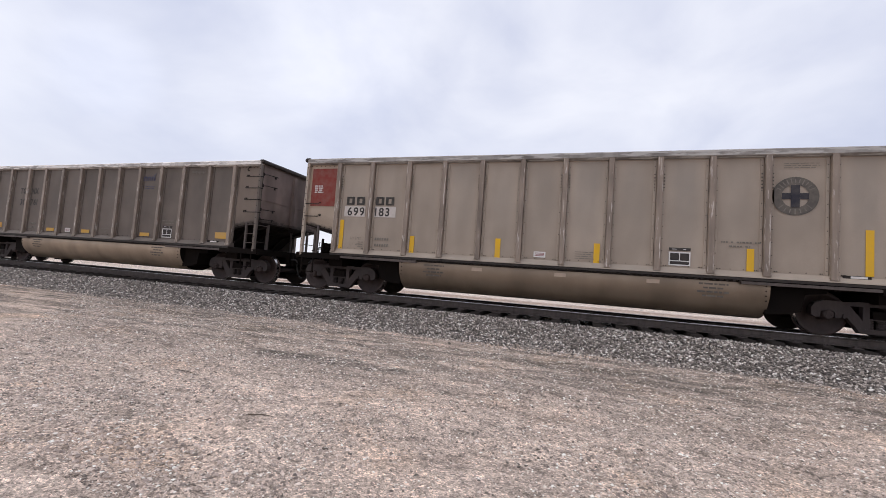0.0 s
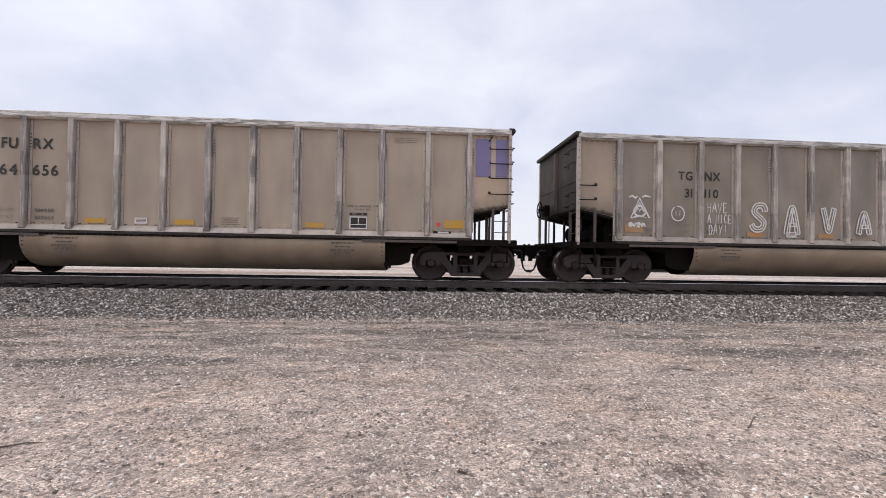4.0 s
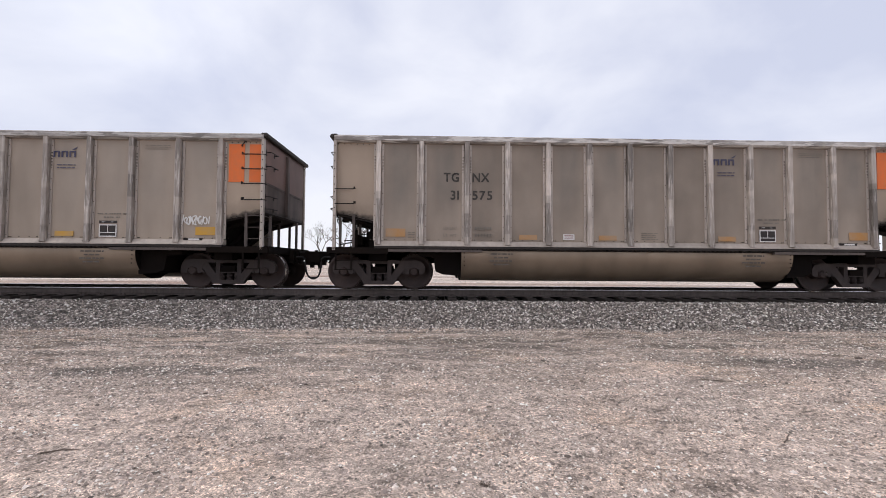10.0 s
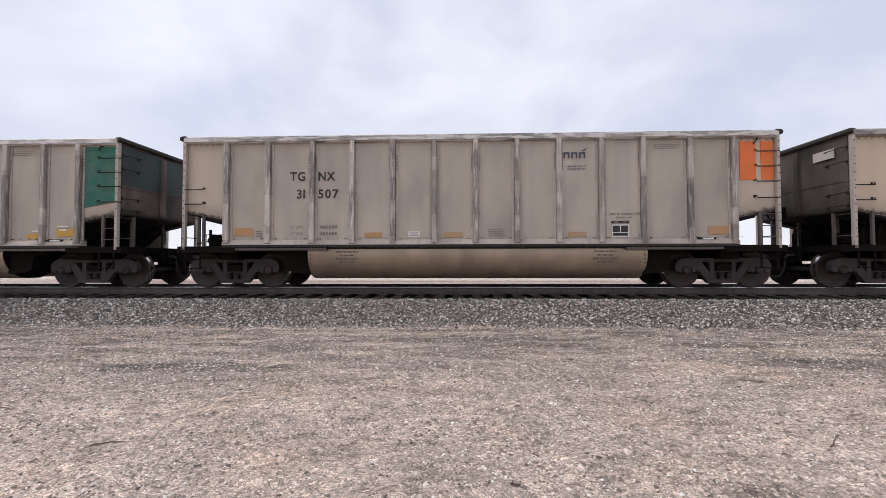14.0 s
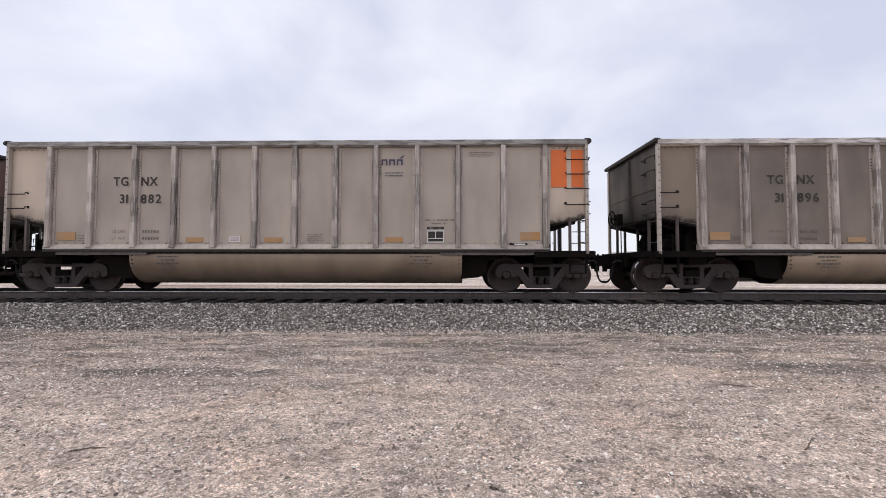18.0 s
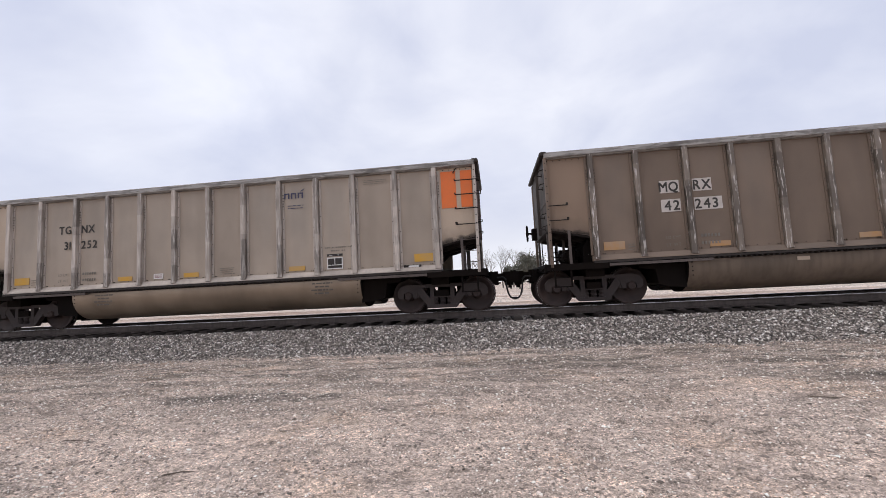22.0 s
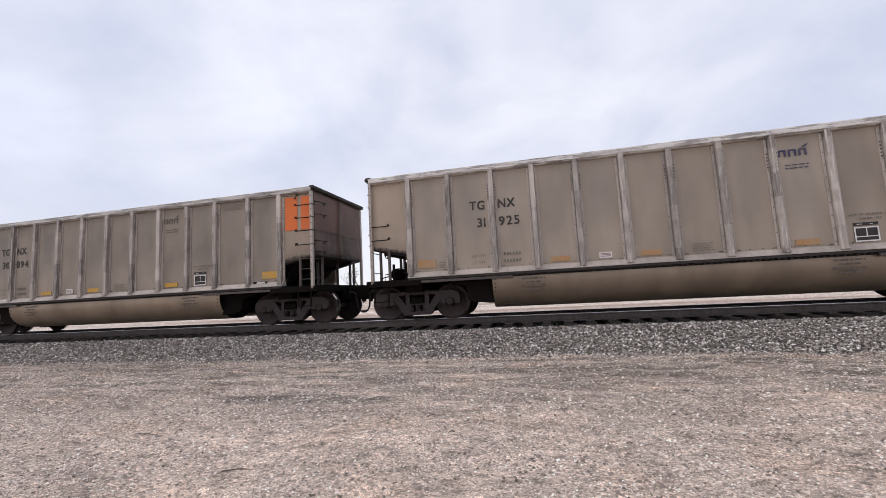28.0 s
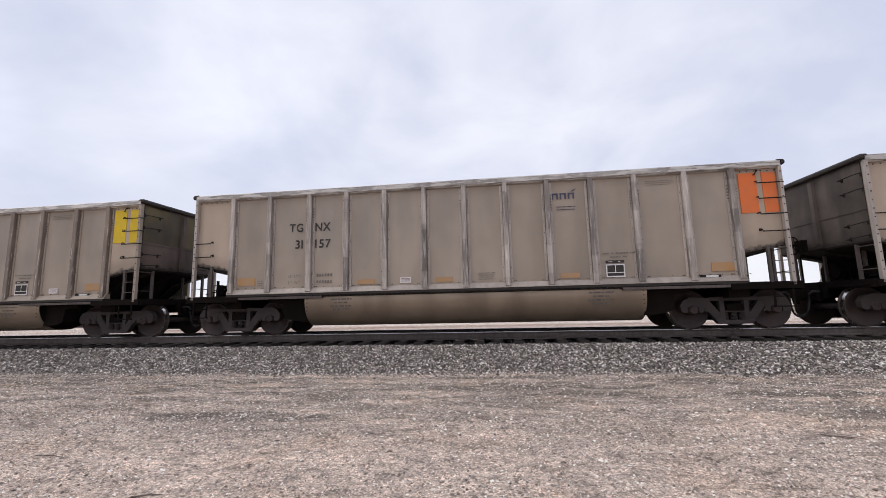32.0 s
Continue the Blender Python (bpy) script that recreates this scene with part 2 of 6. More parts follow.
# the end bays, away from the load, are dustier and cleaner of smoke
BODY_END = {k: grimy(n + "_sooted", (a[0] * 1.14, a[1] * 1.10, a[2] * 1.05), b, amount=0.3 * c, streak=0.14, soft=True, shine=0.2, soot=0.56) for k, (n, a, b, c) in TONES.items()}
RIB = {
    "tan": grimy("scuffed_rib_aluminium", (0.415, 0.362, 0.318), (0.215, 0.184, 0.160), 0.45, 0.1, amount=0.75, streak=0.3, scale=1.7, worn=(0.70, 0.645, 0.60), grain=(8.0, 8.0, 0.7), edge=(0.50, 0.70, 0.65), vary=(0.80, 1.2), bands=True),
    "brown": grimy("scuffed_brown_rib", (0.22, 0.18, 0.148), (0.13, 0.107, 0.09), 0.5, 0.1, amount=0.75, streak=0.3, scale=1.7, worn=(0.62, 0.57, 0.53), grain=(8.0, 8.0, 0.8), edge=(0.57, 0.62, 0.85), vary=(0.8, 1.2), bands=True),
    "umber": grimy("dull_umber_rib", (0.275, 0.218, 0.175), (0.165, 0.130, 0.105), 0.5, 0.1, amount=0.75, streak=0.3, scale=1.7, worn=(0.66, 0.60, 0.55), grain=(9.0, 9.0, 0.6), edge=(0.60, 0.65, 0.7), vary=(0.85, 1.15)),
    "dark": grimy("scuffed_dark_rib", (0.20, 0.172, 0.155), (0.105, 0.092, 0.084), 0.5, 0.0, streak=0.2, worn=(0.55, 0.50, 0.47), grain=(9.0, 9.0, 0.6), edge=(0.55, 0.62, 0.8), bands=True),
}
FLANGE = grimy("pale_rib_flange", (0.50, 0.436, 0.385), (0.33, 0.287, 0.253), 0.5, 0.1, amount=0.7, streak=0.2, scale=1.5, vary=(0.88, 1.12))
SKIRT = grimy("pale_sill_skirt", (0.50, 0.428, 0.372), (0.27, 0.228, 0.196), 0.5, 0.1, amount=0.8, streak=0.25, scale=1.2, grain=(0.7, 3.0, 3.0))
CAP = grimy("black_end_chord", (0.045, 0.037, 0.033), (0.022, 0.019, 0.017), 0.6, shine=0.2)
RIVET = paint("dull_rivet_heads", (0.075, 0.062, 0.052), 0.3, (0.16, 0.135, 0.115))
CHORD = grimy("top_chord_aluminium", (0.56, 0.52, 0.485), (0.21, 0.185, 0.165), 0.42, 0.2, amount=0.95, streak=0.3, worn=(0.74, 0.70, 0.66), scale=0.9, grain=(0.6, 5.0, 5.0), edge=(0.48, 0.54, 0.85), vary=(0.42, 1.15))
CHORD_DARK = grimy("dark_top_chord", (0.16, 0.14, 0.125), (0.085, 0.075, 0.068), 0.45, 0.1, worn=(0.52, 0.48, 0.45), grain=(0.6, 5.0, 5.0), edge=(0.52, 0.58, 0.85))
TUB = {
    "tan": grimy("dusty_tub", (0.43, 0.342, 0.258), (0.26, 0.205, 0.155), 0.42, 0.65, amount=0.6, vary=(0.78, 1.12), soft=True),
    "brown": grimy("brown_tub", (0.17, 0.126, 0.092), (0.10, 0.076, 0.057), 0.6, amount=0.7),
    "dark": grimy("dark_tub", (0.075, 0.066, 0.059), (0.05, 0.044, 0.039), 0.6),
}
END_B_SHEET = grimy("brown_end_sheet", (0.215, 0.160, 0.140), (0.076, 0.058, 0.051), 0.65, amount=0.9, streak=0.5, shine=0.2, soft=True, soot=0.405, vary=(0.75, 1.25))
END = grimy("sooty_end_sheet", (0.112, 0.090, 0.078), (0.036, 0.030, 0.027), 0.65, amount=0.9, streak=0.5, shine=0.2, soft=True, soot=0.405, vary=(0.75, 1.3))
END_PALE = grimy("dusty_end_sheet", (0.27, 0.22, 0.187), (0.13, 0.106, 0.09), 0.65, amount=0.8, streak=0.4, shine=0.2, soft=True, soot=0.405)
# Slope sheets over the trucks, near-black all over.
SLOPE_BLACK = grimy("near_black_slope_sheet", (0.028, 0.023, 0.021), (0.014, 0.012, 0.011), 0.8, shine=0.1)
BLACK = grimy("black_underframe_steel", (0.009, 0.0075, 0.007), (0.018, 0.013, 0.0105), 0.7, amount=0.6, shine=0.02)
TRUCK = grimy("dusty_cast_steel", (0.044, 0.035, 0.034), (0.068, 0.052, 0.047), 0.65, amount=0.8, scale=3.0, shine=0.25)
WHEEL = grimy("dark_wheel_steel", (0.040, 0.029, 0.027), (0.065, 0.042, 0.036), 0.55, amount=0.8, scale=4.0, shine=0.25)
BOLT = paint("dark_bolt_heads", (0.022, 0.018, 0.016), 0.15, (0.06, 0.05, 0.043))
INSIDE = grimy("coal_dusted_inside", (0.07, 0.066, 0.062), (0.035, 0.033, 0.031), 0.7)


def polished():
    m, n, l, b = nodes_of("polished_steel")
    b.inputs["Base Color"].default_value = (0.62, 0.60, 0.58, 1)
    b.inputs["Metallic"].default_value = 1.0
    tc = n.new("ShaderNodeTexCoord")
    f = noise_of(n, l, tc.outputs["Object"], 14.0, 3.0, 0.5, (0.2, 6.0, 1.0))
    r = ramp_of(n, ((0.3, 0.16), (0.7, 0.34)))
    l.new(f, r.inputs["Fac"])
    l.new(r.outputs["Color"], b.inputs["Roughness"])
    return m


POLISHED = polished()
RAIL = grimy("rusty_rail_web", (0.125, 0.103, 0.094), (0.070, 0.057, 0.052), 0.7, scale=2.0, shine=0.2)
RUBBER = paint("black_rubber", (0.02, 0.02, 0.02), 0.4, (0.09, 0.08, 0.07))
LETTER = paint("black_lettering", (0.045, 0.042, 0.04), 0.35, (0.2, 0.18, 0.155))
WORN_INK = paint("worn_emblem_ink", (0.10, 0.09, 0.082), 0.6, (0.24, 0.21, 0.175))
FAINT = paint("worn_stencil_ink", (0.16, 0.145, 0.125), 0.8, (0.3, 0.27, 0.23))
CREAM = paint("cream_lettering", (0.54, 0.42, 0.31), 0.4)
WHITE = paint("white_decal", (0.72, 0.70, 0.68), 0.3, (0.4, 0.36, 0.32))
SMUDGE = paint("pale_overpaint", (0.56, 0.50, 0.45), 0.7, (0.44, 0.37, 0.30))
DUSTY = paint("dusty_white_board", (0.56, 0.51, 0.475), 0.6, (0.36, 0.31, 0.27))
FADED = paint("faded_white_spray_paint", (0.74, 0.72, 0.69), 0.55, (0.42, 0.37, 0.32), (0.42, 0.70), 7.0)
CHALK = paint("white_spray_paint", (0.74, 0.73, 0.71), 0.45, (0.42, 0.38, 0.34))
SCRAWL = paint("black_spray_paint", (0.045, 0.045, 0.045), 0.45, (0.2, 0.18, 0.15))
PINK = paint("pink_spray_paint", (0.50, 0.30, 0.38), 0.6, (0.32, 0.25, 0.2))
CRIMSON = paint("crimson_spray_paint", (0.24, 0.055, 0.065), 0.5, (0.3, 0.24, 0.2))
CORAL = paint("red_paint_dot", (0.75, 0.09, 0.08), 0.2)
REFLEX = paint("yellow_reflector", (0.56, 0.32, 0.065), 0.6, (0.40, 0.305, 0.20), (0.40, 0.72), 3.0)
REFLEX_W = paint("worn_orange_reflector", (0.46, 0.245, 0.095), 0.75, (0.37, 0.30, 0.235), (0.34, 0.72), 2.5)
PLATE = paint("pale_worn_plate", (0.50, 0.39, 0.30), 0.5, (0.36, 0.30, 0.25))
REFLEX_T = paint("bright_yellow_reflector", (0.74, 0.43, 0.03), 0.3, (0.45, 0.32, 0.14))
BLUE = paint("slate_blue_emblem", (0.062, 0.064, 0.115), 0.3, (0.26, 0.23, 0.21))
NAVY = paint("navy_emblem_ink", (0.034, 0.034, 0.044), 0.5, (0.15, 0.132, 0.115))
BOARD = paint("stencil_board_black", (0.045, 0.04, 0.038), 0.12)
PANEL = {
    "orange": paint("orange_end_panel", (0.76, 0.185, 0.058), 0.3, (0.40, 0.20, 0.115)),
    "maroon": paint("maroon_end_panel", (0.215, 0.045, 0.036), 0.35),
    "red": paint("red_end_panel", (0.34, 0.038, 0.05), 0.2),
    "scarlet": paint("scarlet_end_panel", (0.60, 0.072, 0.055), 0.3),
    "green": paint("bright_green_end", (0.10, 0.36, 0.055), 0.2),
    "teal": paint("teal_green_end", (0.035, 0.14, 0.105), 0.35),
    "purple": paint("purple_end_panel", (0.22, 0.20, 0.38), 0.45),
    "yellow": paint("yellow_end_panel", (0.72, 0.50, 0.03), 0.25),
}
SOILED = {
    "orange": grimy("soiled_orange_end", (0.215, 0.122, 0.096), (0.125, 0.087, 0.073), 0.65, amount=0.8, streak=0.25, soft=True),
    "teal": grimy("soiled_teal_end", (0.050, 0.076, 0.072), (0.048, 0.048, 0.046), 0.65, amount=0.8, streak=0.4, soft=True),
    "yellow": grimy("soiled_yellow_end", (0.16, 0.122, 0.052), (0.07, 0.057, 0.043), 0.65, amount=0.9, streak=0.5, soft=True),
    "scarlet": grimy("soiled_scarlet_end", (0.17, 0.062, 0.052), (0.07, 0.05, 0.044), 0.65, amount=0.8, streak=0.5, soft=True),
}


def ground_material():
    m, n, l, b = nodes_of("gravelly_dirt")
    tc = n.new("ShaderNodeTexCoord")
    v = tc.outputs["Object"]
    sep = n.new("ShaderNodeSeparateXYZ")
    l.new(v, sep.inputs[0])
    big = noise_of(n, l, v, 0.85, 7.0, 0.66, (0.6, 1.25, 1.0))
    r = ramp_of(n, ((0.28, (0.43, 0.343, 0.294)), (0.42, (0.57, 0.456, 0.392)), (0.55, (0.65, 0.515, 0.438)), (0.70, (0.79, 0.618, 0.520))))
    l.new(big, r.inputs["Fac"])
    col = r.outputs["Color"]

    def over_y(stops, far=20.0):
        mr = n.new("ShaderNodeMapRange")
        mr.inputs["From Max"].default_value = far
        l.new(sep.outputs["Y"], mr.inputs["Value"])
        q = ramp_of(n, tuple((p / far, c) for p, c in stops))
        l.new(mr.outputs["Result"], q.inputs["Fac"])
        return q.outputs["Color"]

    # damp, darker silt lies in long streaks beside the ballast
    band = over_y(((0.0, 0.0), (3.6, 0.05), (4.8, 0.55), (6.0, 0.95), (7.9, 1.0), (8.4, 0.95), (8.75, 0.85), (9.5, 0.4)))
    streak = noise_of(n, l, v, 1.5, 6.0, 0.68, (0.35, 2.0, 1.0))
    sr = ramp_of(n, ((0.40, 0.0), (0.58, 1.0)))
    l.new(streak, sr.inputs["Fac"])
    fac = mix_of(n, l, 1.0, band, sr.outputs["Color"], "MULTIPLY")
    col = mix_of(n, l, fac, col, (0.205, 0.170, 0.148))
    # pale dry field beyond the track
    fs = noise_of(n, l, v, 0.16, 5.0, 0.6, (0.12, 1.3, 1.0))
    fr = ramp_of(n, ((0.34, (0.36, 0.25, 0.20)), (0.47, (0.60, 0.49, 0.42)), (0.60, (0.74, 0.64, 0.57))))
    l.new(fs, fr.inputs["Fac"])
    col = mix_of(n, l, over_y(((0.0, 0.0), (14.5, 0.0), (16.0, 1.0), (20.0, 1.0))), col, fr.outputs["Color"])
    # dark oily patches with ragged edges
    for px, py, sx, sy in ((-3.35, 5.0, 1.0, 0.20), (4.9, 5.35, 1.3, 0.22)):
        mp = n.new("ShaderNodeMapping")
        mp.inputs["Location"].default_value = (-px / sx, -py / sy, 0)
        mp.inputs["Scale"].default_value = (1 / sx, 1 / sy, 0.0)
        l.new(v, mp.inputs["Vector"])
        ln = n.new("ShaderNodeVectorMath")
        ln.operation = "LENGTH"
        l.new(mp.outputs["Vector"], ln.inputs[0])
        ad = n.new("ShaderNodeMath")
        ad.operation, ad.inputs[1].default_value = "MULTIPLY_ADD", -2.2
        l.new(streak, ad.inputs[0])
        l.new(ln.outputs["Value"], ad.inputs[2])
        q = ramp_of(n, ((0.0, 0.6), (0.42, 0.0)))
        l.new(ad.outputs[0], q.inputs["Fac"])
        col = mix_of(n, l, q.outputs["Color"], col, (0.13, 0.115, 0.105))
    # faint pinkish casts
    cast = noise_of(n, l, v, 0.9, 3.0, 0.5)
    rk = ramp_of(n, ((0.36, (0.985, 1.0, 0.99)), (0.56, (1.0, 0.995, 0.97)), (0.70, (1.06, 1.0, 0.91))))
    l.new(cast, rk.inputs["Fac"])
    col = mix_of(n, l, 1.0, col, rk.outputs["Color"], "MULTIPLY")
    # mossy blotches
    moss = noise_of(n, l, v, 2.6, 4.0, 0.6)
    rm = ramp_of(n, ((0.60, 0.0), (0.74, 0.6)))
    l.new(moss, rm.inputs["Fac"])
    col = mix_of(n, l, rm.outputs["Color"], col, (0.20, 0.180, 0.155))
    # clods, grit and small stones at three sizes
    clod = noise_of(n, l, v, 9.0, 5.0, 0.7, (0.7, 1.3, 1.0))
    rc = ramp_of(n, ((0.30, 0.44), (0.43, 0.97), (0.70, 1.24)))
    l.new(clod, rc.inputs["Fac"])
    col = mix_of(n, l, 1.0, col, rc.outputs["Color"], "MULTIPLY")
    lump = noise_of(n, l, v, 3.2, 5.0, 0.65, (0.8, 1.5, 1.0))
    rl = ramp_of(n, ((0.30, 0.5), (0.44, 0.93), (0.60, 1.05), (0.74, 1.22)))
    l.new(lump, rl.inputs["Fac"])
    col = mix_of(n, l, 1.0, col, rl.outputs["Color"], "MULTIPLY")
    height = clod
    for sc, lo, hi in ((46.0, 0.60, 1.42), (120.0, 0.50, 1.62)):
        vor = n.new("ShaderNodeTexVoronoi")
        vor.inputs["Scale"].default_value = sc
        vor.inputs["Randomness"].default_value = 1.0
        l.new(v, vor.inputs["Vector"])
        sc_c = n.new("ShaderNodeSeparateColor")
        l.new(vor.outputs["Color"], sc_c.inputs["Color"])
        q = ramp_of(n, ((0.0, lo), (0.45, 0.92), (0.8, 1.08), (1.0, hi)))
        l.new(sc_c.outputs["Red"], q.inputs["Fac"])
        col = mix_of(n, l, 1.0, col, q.outputs["Color"], "MULTIPLY")
        height = mix_of(n, l, 0.5, height, vor.outputs["Distance"])
    l.new(col, b.inputs["Base Color"])
    b.inputs["Roughness"].default_value = 0.95
    b.inputs["Specular IOR Level"].default_value = 0.15
    bump_of(n, l, b, height, 0.8, 0.018)
    return m


def stone_material(name, stops):
    m, n, l, b = nodes_of(name)
    g = n.new("ShaderNodeNewGeometry")
    r = ramp_of(n, stops)
    l.new(g.outputs["Random Per Island"], r.inputs["Fac"])
    tc = n.new("ShaderNodeTexCoord")
    f = noise_of(n, l, tc.outputs["Object"], 70.0, 2.0, 0.6)
    rf = ramp_of(n, ((0.3, 0.75), (0.7, 1.2)))
    l.new(f, rf.inputs["Fac"])
    l.new(mix_of(n, l, 1.0, r.outputs["Color"], rf.outputs["Color"], "MULTIPLY"), b.inputs["Base Color"])
    b.inputs["Roughness"].default_value = 0.7
    return m


GROUND = ground_material()
BALLAST = stone_material("ballast_rock", ((0.0, (0.075, 0.063, 0.057)), (0.38, (0.205, 0.175, 0.155)), (0.66, (0.37, 0.318, 0.281)), (0.84, (0.55, 0.478, 0.426)), (0.915, (0.82, 0.765, 0.71)), (1.0, (0.88, 0.85, 0.81))))
# Stones under the train: shade put into their colour, to dim bounce on tubs.
SHADED_ROCK = stone_material("shaded_ballast_rock", ((0.0, (0.03, 0.027, 0.025)), (0.5, (0.075, 0.067, 0.06)), (1.0, (0.20, 0.18, 0.16))))
PEBBLE = stone_material("pale_pebbles", ((0.0, (0.12, 0.098, 0.082)), (0.3, (0.28, 0.226, 0.188)), (0.62, (0.47, 0.38, 0.318)), (0.80, (0.66, 0.565, 0.492)), (0.88, (0.90, 0.85, 0.772)), (1.0, (0.92, 0.89, 0.830))))
LUMP = stone_material("dusty_gravel_lumps", ((0.0, (0.17, 0.136, 0.116)), (0.3, (0.38, 0.305, 0.262)), (0.7, (0.58, 0.462, 0.394)), (0.93, (0.76, 0.63, 0.55)), (1.0, (0.88, 0.80, 0.73))))
TIE = grimy("creosoted_wood", (0.040, 0.034, 0.031), (0.075, 0.065, 0.058), 0.85, scale=4.0, shine=0.1)
BARK = grimy("grey_bark", (0.17, 0.15, 0.13), (0.10, 0.088, 0.075), 0.9, scale=2.0)
NEEDLE = stone_material("dull_evergreen", ((0.0, (0.075, 0.078, 0.062)), (0.6, (0.135, 0.136, 0.108)), (1.0, (0.22, 0.212, 0.17))))
SHED_WALL = grimy("pale_siding", (0.70, 0.66, 0.63), (0.55, 0.50, 0.47), 0.8)
SHED_ROOF = grimy("grey_roofing", (0.50, 0.47, 0.46), (0.38, 0.36, 0.35), 0.8)
PANE = paint("dim_window_glass", (0.10, 0.11, 0.13), 0.1)
CLOD = grimy("dark_earth", (0.17, 0.138, 0.116), (0.10, 0.083, 0.07), 0.95, scale=20.0, shine=0.1)
TWIG = paint("dead_stalks", (0.16, 0.125, 0.10), 0.4, (0.08, 0.07, 0.06))

# ---------------------------------------------------------------- mesh helpers


class Geo:
    """Collects faces for one mesh."""

    def __init__(self):
        self.v, self.f, self.m = [], [], []

    def face(self, idx, mat=0):
        self.f.append(tuple(idx))
        self.m.append(mat)

    def box(self, x0, x1, y0, y1, z0, z1, mat=0):
        k = len(self.v)
        self.v += [(x, y, z) for z in (z0, z1) for y in (y0, y1) for x in (x0, x1)]
        for q in ((0, 2, 3, 1), (4, 5, 7, 6), (0, 1, 5, 4), (2, 6, 7, 3), (0, 4, 6, 2), (1, 3, 7, 5)):
            self.face([k + i for i in q], mat)
        return self

    def prism(self, poly, axis, a, b, mat=0):
        """A polygon drawn out along an axis; poly holds the two other coordinates in x, y, z order."""
        k, n = len(self.v), len(poly)
        for c in (a, b):
            for p, q in poly:
                self.v.append({"x": (c, p, q), "y": (p, c, q), "z": (p, q, c)}[axis])
        self.face([k + i for i in range(n)], mat)
        self.face([k + n + i for i in reversed(range(n))], mat)
        for i in range(n):
            j = (i + 1) % n
            self.face((k + i, k + n + i, k + n + j, k + j), mat)
        return self

    def tube(self, path, r, n=6, mat=0, r_end=None):
        pts = [Vector(p) for p in path]
        k0 = len(self.v)
        for i, p in enumerate(pts):
            d = (pts[min(i + 1, len(pts) - 1)] - pts[max(i - 1, 0)]).normalized()
            u = d.orthogonal().normalized() if abs(d.z) > 0.9 else d.cross(Vector((0, 0, 1))).normalized()
            w = d.cross(u)
            rr = r if r_end is None else r + (r_end - r) * i / (len(pts) - 1)
            for j in range(n):
                a = 2 * math.pi * j / n
                self.v.append(tuple(p + rr * (math.cos(a) * u + math.sin(a) * w)))
        for i in range(len(pts) - 1):
            for j in range(n):
                a, b = k0 + i * n + j, k0 + i * n + (j + 1) % n
                self.face((a, b, b + n, a + n), mat)
        self.face([k0 + j for j in reversed(range(n))], mat)
        self.face([k0 + (len(pts) - 1) * n + j for j in range(n)], mat)
        return self

    def lathe(self, prof, c, n=24, mats=None):
        """A profile of (radius, y) turned round an axle along y through c."""
        k = len(self.v)
        for r, y in prof:
            for j in range(n):
                a = 2 * math.pi * j / n
                self.v.append((c[0] + r * math.cos(a), c[1] + y, c[2] + r * math.sin(a)))
        for i in range(len(prof) - 1):
            for j in range(n):
                a, b = k + i * n + j, k + i * n + (j + 1) % n
                self.face((a, b, b + n, a + n), mats[i] if mats else 0)
        return self

    def add(self, other, dx=0, dy=0, dz=0, sx=1.0, sy=1.0):
        k = len(self.v)
        self.v += [(x * sx + dx, y * sy + dy, z + dz) for x, y, z in other.v]
        self.f += [tuple(k + i for i in q) for q in other.f]
        self.m += other.m
        return self

    def mesh(self, name, mats, smooth=False):
        me = bpy.data.meshes.new(name)
        me.from_pydata(self.v, [], self.f)
        for mt in mats:
            me.materials.append(mt)
        if any(self.m):
            me.polygons.foreach_set("material_index", self.m)
        bm = bmesh.new()
        bm.from_mesh(me)
        bmesh.ops.recalc_face_normals(bm, faces=bm.faces)
        bm.to_mesh(me)
        bm.free()
        if smooth:
            me.shade_smooth()
            me.set_sharp_from_angle(angle=radians(35))
        me.update()
        return me


MESHES = {}


def shared(key, build, mats, smooth=False):
    mats = mats if isinstance(mats, tuple) else (mats,)
    full = (key,) + tuple(m.name for m in mats)
    if full not in MESHES:
        g = Geo()
        build(g)
        MESHES[full] = g.mesh(key, mats, smooth)
    return MESHES[full]


def part(name, me, parent, at=(0, 0, 0), label="", rot=None):
    ob = new(name, me)
    ob.parent = parent
    ob.location = at
    if rot:
        ob.rotation_euler = rot
    if label:
        ob["label"] = label
    return ob


# letters from the built-in font, one flat mesh a character
GLYPHS = {}


def glyph(ch):
    if ch not in GLYPHS:
        cu = bpy.data.curves.new("letter", "FONT")
        cu.body, cu.size, cu.resolution_u = ch, 1.0, 3
        ob = new("letter", cu)
        bpy.context.view_layer.update()
        dg = bpy.context.evaluated_depsgraph_get()
        me = bpy.data.meshes.new_from_object(ob.evaluated_get(dg))
        vs = [tuple(v.co) for v in me.vertices]
        fs = [tuple(p.vertices) for p in me.polygons]
        bpy.data.objects.remove(ob)
        bpy.data.curves.remove(cu)
        bpy.data.meshes.remove(me)
        x0, x1 = (min(v[0] for v in vs), max(v[0] for v in vs)) if vs else (0, 0.3)
        GLYPHS[ch] = (vs, fs, x0, x1)
    return GLYPHS[ch]


